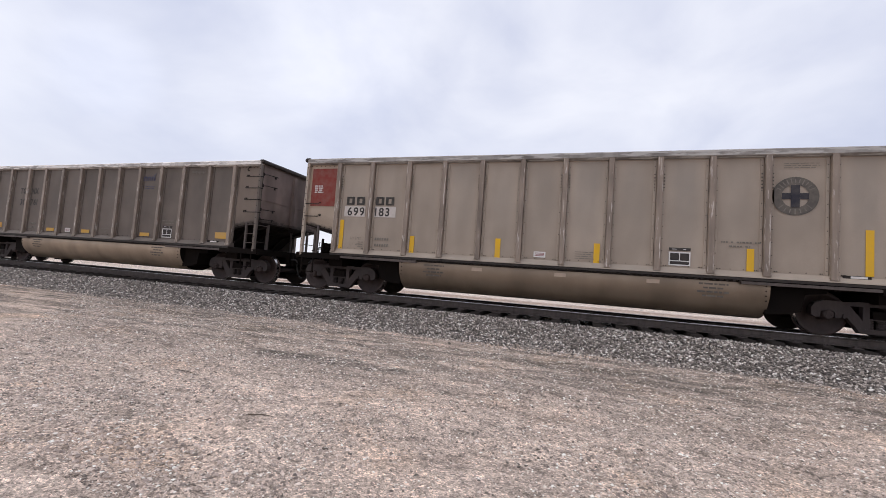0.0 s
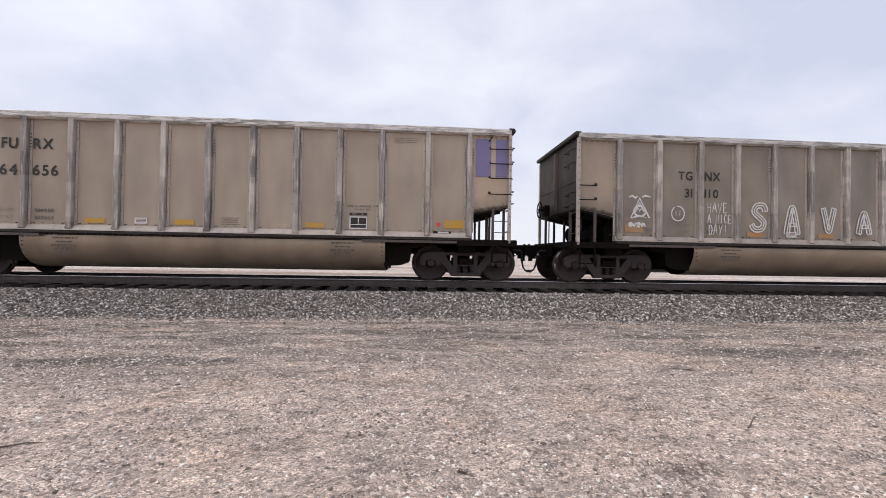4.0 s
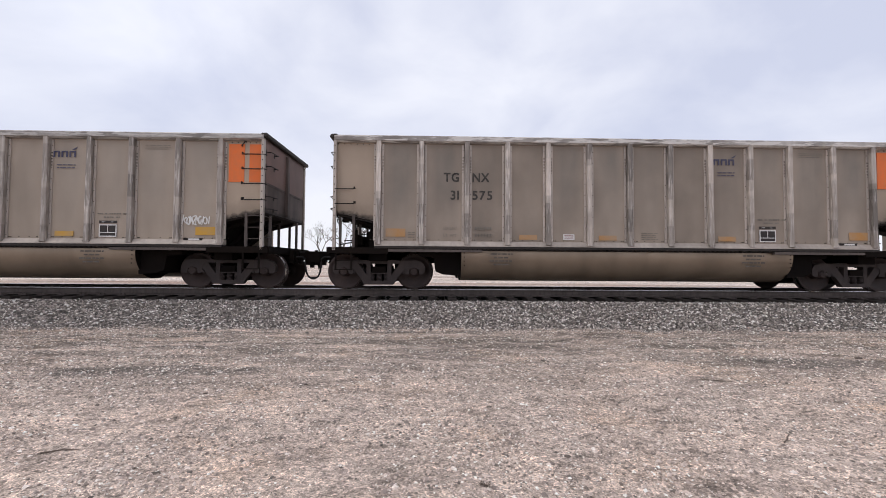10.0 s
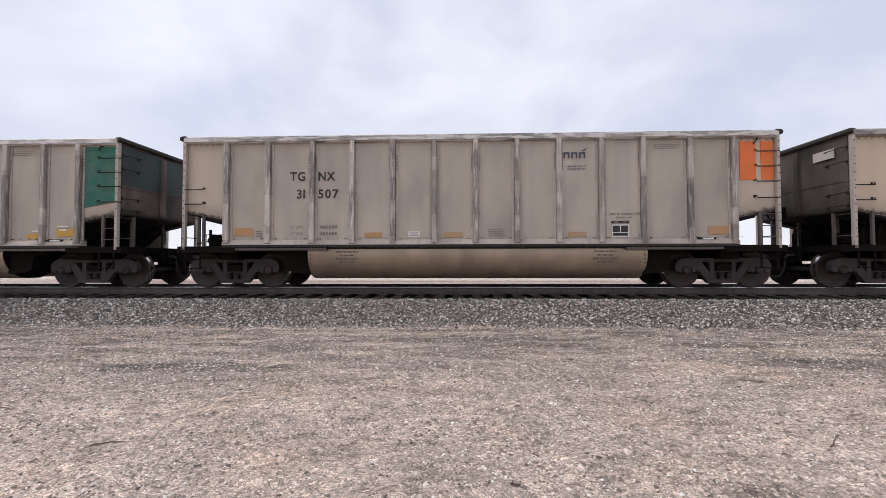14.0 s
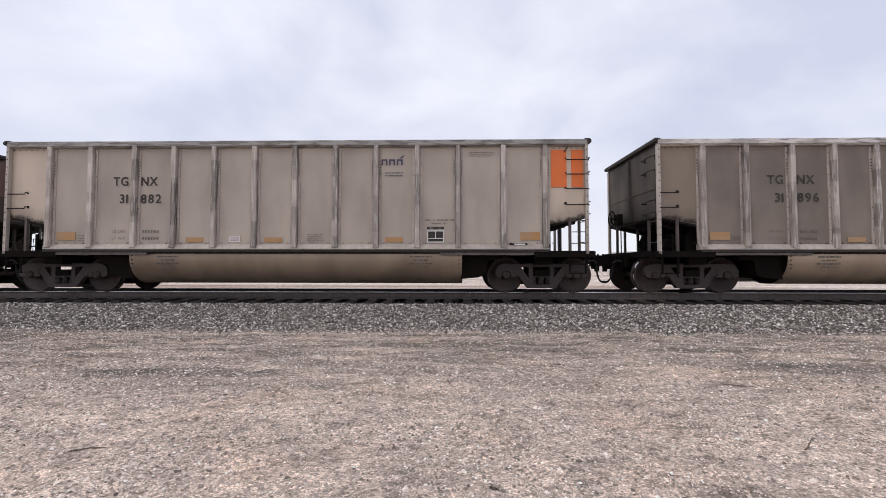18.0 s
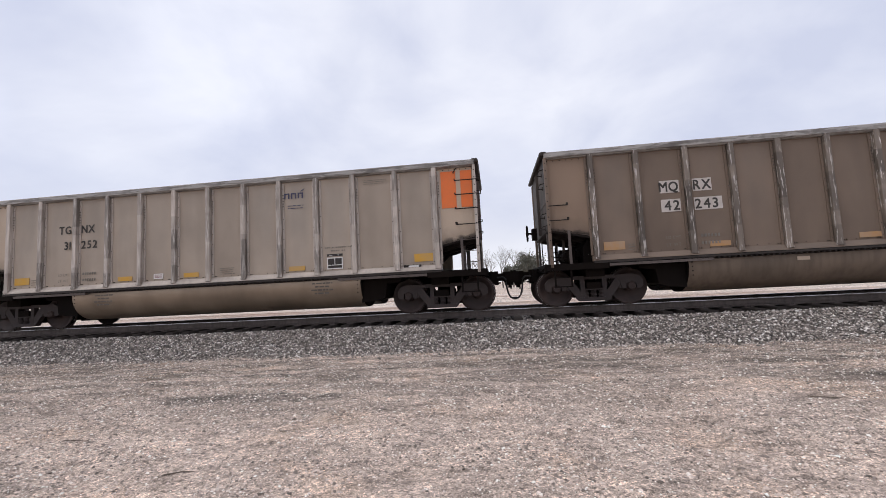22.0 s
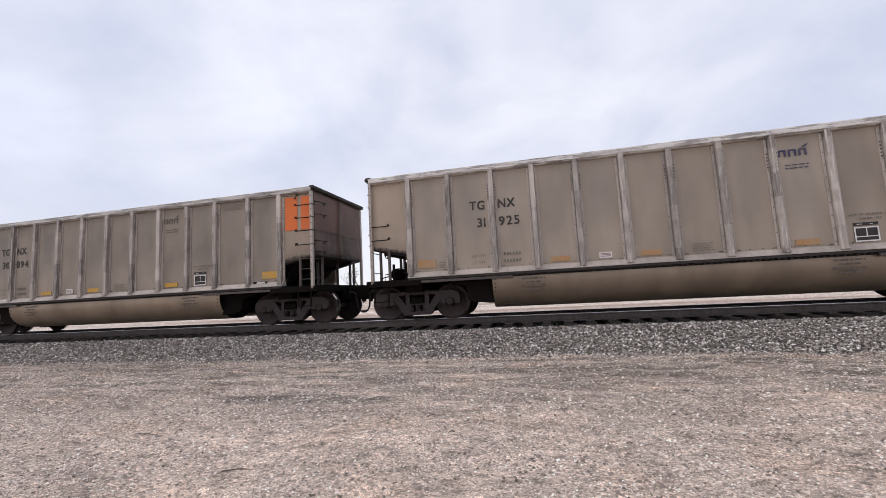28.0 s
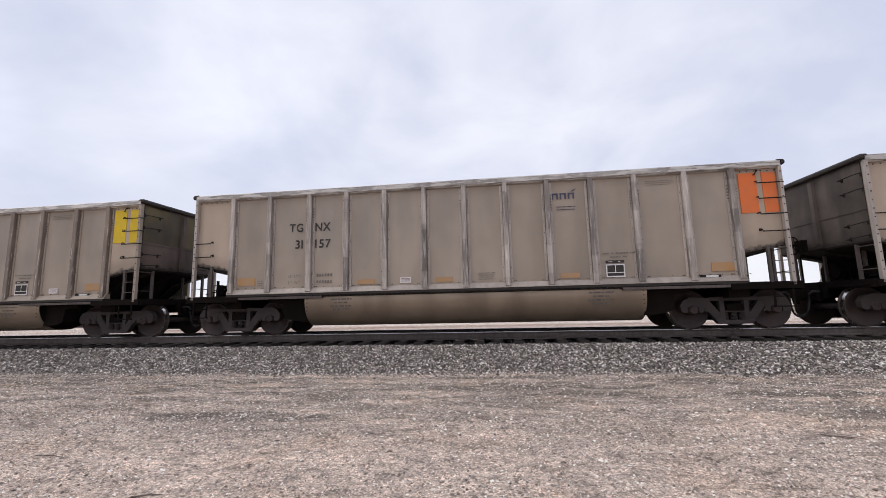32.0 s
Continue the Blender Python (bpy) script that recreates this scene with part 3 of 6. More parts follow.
def write(g, text, x, z, height, y, squeeze=1.0, gap=0.14, right=False, bold=0.0):
    """Letters on a side sheet that faces -y, their foot at z; right: x is the right-hand end."""
    s = height / 0.73
    if right:
        width = sum((glyph(c)[3] - glyph(c)[2]) * s * squeeze + gap * height for c in text) - gap * height
        x -= width + 0.12 * height * text[:-1].count("1")
    for c in text:
        vs, fs, x0, x1 = glyph(c)
        for off in ((0, 0), (bold, 0), (0, bold), (bold, bold)) if bold else ((0, 0),):
            k = len(g.v)
            g.v += [(x + (v[0] - x0) * s * squeeze + off[0], y - off[0] * 0.01 - off[1] * 0.02, z + v[1] * s + off[1]) for v in vs]
            for f in fs:
                g.face([k + i for i in f])
        x += (x1 - x0) * s * squeeze + gap * height
        if c == "1":
            x += 0.12 * height
    return x


def bars(g, x0, x1, z0, rows, h, step, y, rng, ragged=0.25):
    for i in range(rows):
        z = z0 - i * step
        x = x0
        end = x1 - rng.random() * ragged * (x1 - x0)
        while x < end - 0.02:
            w = min(rng.uniform(0.05, 0.16), end - x)
            g.box(x, x + w, y - 0.003, y, z - h, z)
            x += w + 0.025


def strokes(g, pts, y, width):
    """One sprayed line through points (x, z): a ribbon that creeps outwards, so that it may cross itself."""
    pts = [p for k, p in enumerate(pts) if k == 0 or math.dist(p, pts[k - 1]) > 1e-4]
    k0 = len(g.v)
    for k, (px, pz) in enumerate(pts):
        a, b = pts[max(k - 1, 0)], pts[min(k + 1, len(pts) - 1)]
        d = Vector((b[0] - a[0], b[1] - a[1]))
        d = d.normalized() if d.length > 1e-5 else Vector((1, 0))
        w = width / 2 * (0.55 if k in (0, len(pts) - 1) else 1.0)
        yy = y - 0.00025 * k
        g.v += [(px - d.y * w, yy, pz + d.x * w), (px + d.y * w, yy, pz - d.x * w)]
        if k:
            q = k0 + 2 * k
            g.face((q - 2, q, q + 1, q - 1))


def hollow(g, pts, y, gap, width):
    """The outline of a broad stroke along points (x, z)."""
    side = ([], [])
    for k, (px, pz) in enumerate(pts):
        a, b = pts[max(k - 1, 0)], pts[min(k + 1, len(pts) - 1)]
        d = Vector((b[0] - a[0], b[1] - a[1])).normalized()
        side[0].append((px - d.y * gap, pz + d.x * gap))
        side[1].append((px + d.y * gap, pz - d.x * gap))
    strokes(g, side[0] + side[1][::-1] + side[0][:1], y, width)


# bones of sprayed capitals in a unit square
BONES = {
    "S": ((0.9, 0.75), (0.75, 0.97), (0.35, 0.95), (0.2, 0.72), (0.5, 0.52), (0.8, 0.3), (0.65, 0.05), (0.25, 0.03), (0.05, 0.2)),
    "A": ((0.08, 0.0), (0.2, 0.4), (0.42, 0.92), (0.58, 0.92), (0.8, 0.4), (0.92, 0.0)),
    "V": ((0.08, 1.0), (0.3, 0.45), (0.5, 0.04), (0.7, 0.45), (0.92, 1.0)),
    "G": ((0.92, 0.82), (0.65, 0.98), (0.25, 0.82), (0.08, 0.45), (0.28, 0.08), (0.65, 0.03), (0.88, 0.25), (0.85, 0.45), (0.5, 0.42)),
    "E": ((0.95, 0.93), (0.5, 0.97), (0.15, 0.92), (0.18, 0.55), (0.15, 0.08), (0.5, 0.03), (0.95, 0.07)),
    "bar": ((0.25, 0.35), (0.75, 0.35)),
    "arm": ((0.2, 0.5), (0.72, 0.52)),
}
SPRAYED = {
    "H": (((0.1, 1), (0.12, 0)), ((0.85, 1), (0.8, 0)), ((0.1, 0.5), (0.85, 0.55))),
    "A": (((0, 0), (0.25, 0.6), (0.5, 1.0), (0.72, 0.55), (0.95, 0)), ((0.2, 0.38), (0.8, 0.4))),
    "V": (((0.05, 1), (0.45, 0), (0.95, 1)),),
    "E": (((0.9, 0.95), (0.15, 1), (0.12, 0.5), (0.14, 0), (0.95, 0.04)), ((0.12, 0.5), (0.75, 0.52))),
    "N": (((0.1, 0), (0.12, 1), (0.8, 0.05), (0.88, 1)),),
}
SPRAYED.update({
    "I": (((0.5, 0), (0.5, 0.95)),),
    "C": (((0.9, 0.85), (0.45, 1), (0.1, 0.5), (0.45, 0), (0.92, 0.12)),),
    "D": (((0.12, 0), (0.12, 1), (0.7, 0.9), (0.92, 0.5), (0.65, 0.08), (0.05, 0)),),
    "Y": (((0.05, 1), (0.45, 0.5)), ((0.95, 1), (0.45, 0.4), (0.3, 0))),
    "!": (((0.5, 1), (0.45, 0.35)), ((0.44, 0.1), (0.46, 0.02))),
    " ": (),
})


def spray_write(g, text, x0, x1, z0, z1, y, width):
    w = (x1 - x0) / len(text)
    for k, ch in enumerate(text):
        for n, line in enumerate(SPRAYED[ch]):
            strokes(g, [(x0 + w * (k + 0.78 * a), z0 + (z1 - z0) * b + 0.012 * math.sin(k * 2.1)) for a, b in line], y - 0.0015 * (3 * k + n) / 3, width)


def smooth_line(pts, steps=5):
    """Points on a smooth line through the given ones."""
    out = []
    for i in range(len(pts) - 1):
        p0, p1, p2, p3 = pts[max(i - 1, 0)], pts[i], pts[i + 1], pts[min(i + 2, len(pts) - 1)]
        for k in range(steps):
            t = k / steps
            out.append(tuple(0.5 * (2 * b + (c - a) * t + (2 * a - 5 * b + 4 * c - d) * t * t + (3 * b - a - 3 * c + d) * t ** 3) for a, b, c, d in zip(p0, p1, p2, p3)))
    return out + [pts[-1]]


def scribble(g, x0, x1, z0, z1, y, rng, turns, width):
    """A sprayed tag that cannot be read: overlapping loops, hooks and slashes, and a flourish under them."""
    h = z1 - z0
    step = max(0.07, min(h * 0.27, 0.105))
    n = max(3, round((x1 - x0) / step))
    step = (x1 - x0) / n
    for i in range(n):
        cx = x0 + step * (i + 0.5) + rng.uniform(-0.2, 0.2) * step
        lo = z0 + h * rng.uniform(0.0, 0.22)
        hi = z1 - h * rng.uniform(0.0, 0.22)
        kind = rng.randrange(4)
        lean = rng.uniform(-0.3, 0.5) * step
        if kind == 0:
            a0, turn = rng.uniform(0, 6.28), rng.uniform(4.2, 8.0) * rng.choice((-1, 1))
            rx, rz = step * rng.uniform(0.45, 0.8), (hi - lo) * rng.uniform(0.3, 0.5)
            pts = [(cx + rx * math.cos(a0 + turn * q / 10), (lo + hi) / 2 + rz * (1 - 0.03 * q) * math.sin(a0 + turn * q / 10)) for q in range(11)]
        elif kind == 1:
            pts = [(cx - lean - 0.1 * step, lo - 0.06 * h), (cx, (lo + hi) / 2), (cx + lean + 0.15 * step, hi + 0.05 * h)]
        elif kind == 2:
            pts = [(cx - 0.7 * step, hi - rng.uniform(0, 0.3) * h), (cx + 0.6 * step, hi), (cx - 0.4 * step, lo + rng.uniform(0.1, 0.4) * h), (cx + 0.8 * step, lo)]
        else:
            pts = [(cx - 0.6 * step, lo), (cx - 0.2 * step, hi), (cx + 0.1 * step, lo + 0.3 * h), (cx + 0.4 * step, hi - 0.1 * h), (cx + 0.8 * step, lo + 0.05 * h)]
        strokes(g, smooth_line(pts), y - 0.0022 * i % 0.012, width * rng.uniform(0.75, 1.15))
    if rng.random() < 0.6:
        strokes(g, smooth_line([(x0 - 0.02, z0 + 0.02), ((x0 + x1) / 2, z0 - 0.05), (x1 + 0.03, z0 + 0.04)]), y - 0.014, width * 0.8)


# ---------------------------------------------------------------- ground and track
rng_np = np.random.default_rng(7)


def value_noise(x, y, cell, seed):
    r = np.random.default_rng(seed)
    tab = r.random((256, 256))
    gx, gy = x / cell, y / cell
    ix, iy = np.floor(gx).astype(int), np.floor(gy).astype(int)
    fx, fy = gx - ix, gy - iy
    fx, fy = fx * fx * (3 - 2 * fx), fy * fy * (3 - 2 * fy)
    a = tab[ix % 256, iy % 256] * (1 - fx) + tab[(ix + 1) % 256, iy % 256] * fx
    b = tab[ix % 256, (iy + 1) % 256] * (1 - fx) + tab[(ix + 1) % 256, (iy + 1) % 256] * fx
    return a * (1 - fy) + b * fy - 0.5


def ground_z(x, y):
    base = -0.0236 * np.clip(y, -4.0, 9.0)
    near = np.clip((14.0 - np.abs(x)) / 6.0, 0, 1) * np.clip((10.0 - np.abs(y - 4.0)) / 3.0, 0, 1)
    return base + near * (0.075 * value_noise(x, y, 1.6, 1) + 0.038 * value_noise(x, y, 0.5, 2) + 0.028 * value_noise(x, y, 0.19, 3) + 0.017 * value_noise(x, y, 0.095, 4))


def spread(lo, hi, step, far):
    mid = list(np.arange(lo, hi, step))
    out, s, a = [], step, hi
    while a < far:
        out.append(a)
        s *= 1.35
        a += s
    low, s, a = [], step, lo - step
    while a > -far:
        low.append(a)
        s *= 1.35
        a -= s
    return np.array(low[::-1] + mid + out)


def make_ground():
    xs, ys = spread(-11.5, 11.5, 0.05, 2600.0), spread(1.4, 9.3, 0.045, 2600.0)
    gx, gy = np.meshgrid(xs, ys)
    gz = ground_z(gx, gy)
    v = np.stack([gx.ravel(), gy.ravel(), gz.ravel()], 1)
    nx, ny = len(xs), len(ys)
    i = np.arange(nx - 1)[None, :] + np.arange(ny - 1)[:, None] * nx
    f = np.stack([i, i + 1, i + 1 + nx, i + nx], -1).reshape(-1, 4)
    me = bpy.data.meshes.new("ground")
    me.from_pydata(v.tolist(), [], f.tolist())
    me.materials.append(GROUND)
    me.shade_smooth()
    tagged(new("ground", me), "pinkish grey gravelly dirt lot with darker damp streaks", "ground", kind="structure")


make_ground()

ICO = bmesh.new()
bmesh.ops.create_icosphere(ICO, subdivisions=1, radius=1.0)
ICO_V = np.array([tuple(v.co) for v in ICO.verts])
ICO_F = np.array([[v.index for v in f.verts] for f in ICO.faces])
ICO.free()


OCT_V = np.array([(1, 0, 0), (0, 1, 0), (-1, 0, 0), (0, -1, 0), (0, 0, 1), (0, 0, -1)], float)
OCT_F = np.array([(0, 1, 4), (1, 2, 4), (2, 3, 4), (3, 0, 4), (1, 0, 5), (2, 1, 5), (3, 2, 5), (0, 3, 5)])


def stones(name, places, sizes, flat, material, label, category, seed, small=False):
    """Many angular stones in one mesh."""
    sv, sf = (OCT_V, OCT_F) if small else (ICO_V, ICO_F)
    r = np.random.default_rng(seed)
    n = len(places)
    a = r.random(n) * 2 * np.pi
    sx, sy, sz = sizes * r.uniform(0.75, 1.35, n), sizes * r.uniform(0.7, 1.1, n), sizes * r.uniform(*flat, n)
    j = sv[None] * r.uniform(0.72, 1.18, (n, len(sv), 1))
    x, y, z = j[..., 0] * sx[:, None], j[..., 1] * sy[:, None], j[..., 2] * sz[:, None]
    t = r.uniform(-0.5, 0.5, n)[:, None]
    y, z = y * np.cos(t) - z * np.sin(t), y * np.sin(t) + z * np.cos(t)
    c, s = np.cos(a)[:, None], np.sin(a)[:, None]
    v = np.stack([x * c - y * s + places[:, 0:1], x * s + y * c + places[:, 1:2], z + places[:, 2:3]], -1).reshape(-1, 3)
    f = (sf[None] + (np.arange(n) * len(sv))[:, None, None]).reshape(-1, 3)
    me = bpy.data.meshes.new(name)
    me.from_pydata(v.tolist(), [], f.tolist())
    me.materials.append(material)
    return tagged(new(name, me), label, category, kind="stuff")


TOE_Y, SHOULDER_Y = 8.75, 10.0
BED_Z = RAIL_Z - 0.275


def bed_z(y):
    """The top of the ballast at a distance across the track."""
    d = np.abs(y - TRACK_Y)
    lo = -0.225
    up = (TRACK_Y - TOE_Y - d) / (SHOULDER_Y - TOE_Y)
    return np.where(d < TRACK_Y - SHOULDER_Y, BED_Z, lo + (BED_Z - lo) * np.clip(up, 0, 1))


def make_track():
    track = tagged(new("railway_track"), "single railway track on dark crushed-stone ballast", "railway track", kind="structure")
    g = Geo()
    prof = [(TOE_Y, -0.36), (TOE_Y, -0.255), (SHOULDER_Y, BED_Z - 0.03), (2 * TRACK_Y - SHOULDER_Y, BED_Z - 0.03), (2 * TRACK_Y - TOE_Y, -0.255), (2 * TRACK_Y - TOE_Y, -0.36)]
    g.prism(prof, "x", -400, 400)
    part("ballast_bed", g.mesh("ballast_bed", (BALLAST_BED,)), track)
    for side in (-1, 1):
        c = TRACK_Y + side * 0.755
        g = Geo()
        z = RAIL_Z
        web = [(-0.07, -0.18), (0.07, -0.18), (0.07, -0.165), (0.012, -0.135), (0.010, -0.045), (0.036, -0.032), (0.036, -0.008), (-0.036, -0.008), (-0.036, -0.032), (-0.010, -0.045), (-0.012, -0.135), (-0.07, -0.165)]
        g.prism([(c + a, z + b) for a, b in web], "x", -400, 400, 0)
        rail = part("rail", g.mesh("rail", (RAIL,)), track)
        g = Geo()
        g.prism([(c + a, z + b) for a, b in ((-0.036, -0.008), (0.036, -0.008), (0.034, -0.002), (0.026, 0.0), (-0.026, 0.0), (-0.034, -0.002))], "x", -400, 400)
        part("rail_head", g.mesh("rail_head", (POLISHED,)), rail, label="polished running surface")
    rng = random.Random(4)
    tie = shared("tie", lambda q: q.prism([(-0.11, -0.17), (0.11, -0.17), (0.112, -0.012), (0.1, 0.0), (-0.1, 0.0), (-0.112, -0.012)], "y", -1.3, 1.3), TIE)
    plate = shared("tie_plate", lambda q: [q.box(-0.09, 0.09, s * 0.755 - 0.16, s * 0.755 + 0.16, 0.0, 0.018) for s in (-1, 1)] + [q.box(a - 0.012, a + 0.012, s * 0.755 + b - 0.012, s * 0.755 + b + 0.012, 0.0, 0.05) for s in (-1, 1) for a in (-0.05, 0.05) for b in (-0.1, 0.1)], RAIL)
    for i in range(140):
        x = (i - 70) * 0.495 + rng.uniform(-0.03, 0.03)
        o = part("tie", tie, track, (x, TRACK_Y + rng.uniform(-0.05, 0.05), RAIL_Z - 0.20 + rng.uniform(-0.012, 0.004)), rot=(0, 0, rng.uniform(-0.02, 0.02)))
        part("tie_plate", plate, o)
    g = Geo()
    for i in range(-330, 330):
        if not -70 <= i < 70:
            g.box(i * 0.495 - 0.11, i * 0.495 + 0.11, TRACK_Y - 1.3, TRACK_Y + 1.3, RAIL_Z - 0.36, RAIL_Z - 0.20)
    ob = part("far_ties", g.mesh("far_ties", (TIE,)), track)
    ob["kind"] = "stuff"
    # loose stone on the face of the bed, dense where it is seen from near
    n = 64000
    x = rng_np.normal(0, 11.0, n)
    x = np.where(np.abs(x) > 34, rng_np.uniform(-34, 34, n), x)
    y = rng_np.uniform(TOE_Y - 0.05, 10.40, n)
    spill = rng_np.random(n) < 0.05
    y = np.where(spill, TOE_Y - np.abs(rng_np.normal(0, 0.22, n)), y)
    z = np.where(y < TOE_Y, ground_z(x, y), bed_z(y)) + rng_np.uniform(-0.02, 0.012, n)
    stones("ballast_stones", np.stack([x, y, z], 1), 0.013 + 0.026 * rng_np.random(n) ** 1.7, (0.5, 0.95), BALLAST, "loose crushed grey ballast stones", "gravel", 11, True)
    n = 2500
    x, y = rng_np.uniform(-30, 30, n), rng_np.uniform(10.9, 13.0, n)
    z = np.full(n, BED_Z) + rng_np.uniform(-0.03, 0.0, n)
    stones("crib_stones", np.stack([x, y, z], 1), rng_np.uniform(0.02, 0.04, n), (0.55, 0.9), SHADED_ROCK, "crushed stone between the ties", "gravel", 12)


def ballast_bed_material():
    m, n, l, b = nodes_of("crushed_stone_bed")
    tc = n.new("ShaderNodeTexCoord")
    vor = n.new("ShaderNodeTexVoronoi")
    vor.inputs["Scale"].default_value = 17.0
    l.new(tc.outputs["Object"], vor.inputs["Vector"])
    sep = n.new("ShaderNodeSeparateColor")
    l.new(vor.outputs["Color"], sep.inputs["Color"])
    r = ramp_of(n, ((0.0, (0.08, 0.07, 0.062)), (0.6, (0.22, 0.192, 0.172)), (0.92, (0.40, 0.35, 0.31)), (1.0, (0.60, 0.55, 0.51))))
    l.new(sep.outputs["Red"], r.inputs["Fac"])
    l.new(r.outputs["Color"], b.inputs["Base Color"])
    b.inputs["Roughness"].default_value = 0.85
    bump_of(n, l, b, vor.outputs["Distance"], 1.0, 0.04)
    return m


BALLAST_BED = ballast_bed_material()
make_track()

n_p = 75000
py = 1.5 + 7.3 * rng_np.random(n_p) ** 1.25
px = rng_np.uniform(-1.0, 1.0, n_p) * (2.2 + 1.45 * py)
bare = value_noise(px, py, 0.9, 31) + 0.7 * value_noise(px, py, 0.3, 32) > -0.22 + 0.12 * rng_np.normal(0, 1, n_p)
px, py = px[bare], py[bare]
n_p = len(px)
size = 0.0025 + 0.0045 * rng_np.random(n_p) + 0.010 * rng_np.random(n_p) ** 8.0 + 0.0007 * py
n_q = 9000
qy = 1.5 + 7.2 * rng_np.random(n_q) ** 1.1
qx = rng_np.uniform(-1.0, 1.0, n_q) * (2.2 + 1.45 * qy)
keep = value_noise(qx, qy, 0.8, 9) + value_noise(qx, qy, 0.25, 10) > -0.12
px, py = np.concatenate([px, qx[keep]]), np.concatenate([py, qy[keep]])
size = np.concatenate([size, 0.007 + 0.011 * rng_np.random(keep.sum()) ** 2.5 + 0.0007 * qy[keep]])
n_r = 16000
ry = 4.2 + 4.5 * rng_np.random(n_r)
rx = rng_np.uniform(-1.0, 1.0, n_r) * (2.0 + 1.4 * ry)
heap = value_noise(rx, ry, 0.7, 41) + value_noise(rx, ry, 0.22, 42) > -0.05
px, py = np.concatenate([px, rx[heap]]), np.concatenate([py, ry[heap]])
size = np.concatenate([size, 0.008 + 0.013 * rng_np.random(heap.sum()) ** 1.5])
# half-sunk lumps of gravel and hard earth, a few centimetres across
n_s = 46000
sy = 1.6 + 7.1 * rng_np.random(n_s) ** 1.15
sx = rng_np.uniform(-1.0, 1.0, n_s) * (2.2 + 1.45 * sy)
lie = value_noise(sx, sy, 0.6, 51) + value_noise(sx, sy, 0.2, 52) > -0.18
sx, sy = sx[lie], sy[lie]
s_size = 0.008 + 0.017 * rng_np.random(len(sx)) ** 2.2
stones("gravel_lumps", np.stack([sx, sy, ground_z(sx, sy) - 0.05 * s_size], 1), s_size, (0.45, 0.85), LUMP, "half-sunk dusty lumps of gravel and dirt", "gravel", 22, True)
stones("pebbles", np.stack([px, py, ground_z(px, py) + 0.25 * size], 1), size, (0.35, 0.75), PEBBLE, "scattered small pale and dark pebbles on dirt", "pebbles", 21, True)


# small things lying on the lot
def lot_things():
    rng = random.Random(15)
    g = Geo()
    for i in range(60):
        a, b = rng.uniform(0, 6.28), rng.uniform(0.1, 1.0)
        q = Vector((0.30 + math.cos(a) * 0.028 * b, 2.33 + math.sin(a) * 0.02 * b, 0))
        q.z = float(ground_z(np.array(q.x), np.array(q.y))) - 0.004
        tip = q + Vector((math.cos(a) * 0.012, math.sin(a) * 0.01, rng.uniform(0.01, 0.028)))
        g.tube([tuple(q), tuple((q + tip) / 2 + Vector((0, 0, 0.003))), tuple(tip)], 0.002, 3, r_end=0.0008)
    tagged(new("weed_tuft", g.mesh("weed_tuft", (TWIG,))), "small dead brown weed tuft on the dirt", "weed")
    for x, y, sx, sy, sz in ((-1.69, 2.61, 0.05, 0.028, 0.012), (-1.0, 3.9, 0.03, 0.025, 0.014), (0.52, 3.75, 0.028, 0.02, 0.014), (1.5, 5.6, 0.035, 0.03, 0.016), (-2.2, 4.1, 0.03, 0.022, 0.012), (2.9, 4.4, 0.035, 0.025, 0.014), (0.9, 2.75, 0.03, 0.02, 0.01), (-0.5, 5.3, 0.03, 0.025, 0.014), (6.0, 5.7, 0.05, 0.04, 0.025)):
        g = Geo()
        z0 = float(ground_z(np.array(x), np.array(y)))
        g.v = [(x + v[0] * sx * rng.uniform(0.75, 1.2), y + v[1] * sy * rng.uniform(0.75, 1.2), z0 + v[2] * sz * rng.uniform(0.8, 1.2)) for v in ICO_V]
        for f in ICO_F:
            g.face([int(k) for k in f])
        tagged(new("dirt_clod", g.mesh("dirt_clod", (CLOD,))), "small dark clod of earth on the lot", "clod", "clods on the lot")
    for x, y, a, ln in ((-2.49, 2.87, 0.25, 0.22), (3.2, 4.6, -0.5, 0.3), (-4.2, 3.6, 0.1, 0.25), (2.6, 3.0, 0.7, 0.2)):
        g = Geo()
        pts = []
        for i in range(6):
            u = i / 5 - 0.5
            qx, qy = x + math.cos(a) * ln * u, y + math.sin(a) * ln * u + rng.uniform(-0.008, 0.008)
            pts.append((qx, qy, float(ground_z(np.array(qx), np.array(qy))) + 0.008))
        g.tube(pts, 0.006, 5, r_end=0.003)
        tagged(new("stick", g.mesh("stick", (TWIG,))), "short broken stick lying on the dirt", "stick")


lot_things()

# ---------------------------------------------------------------- coal cars
SKIN = 1.49


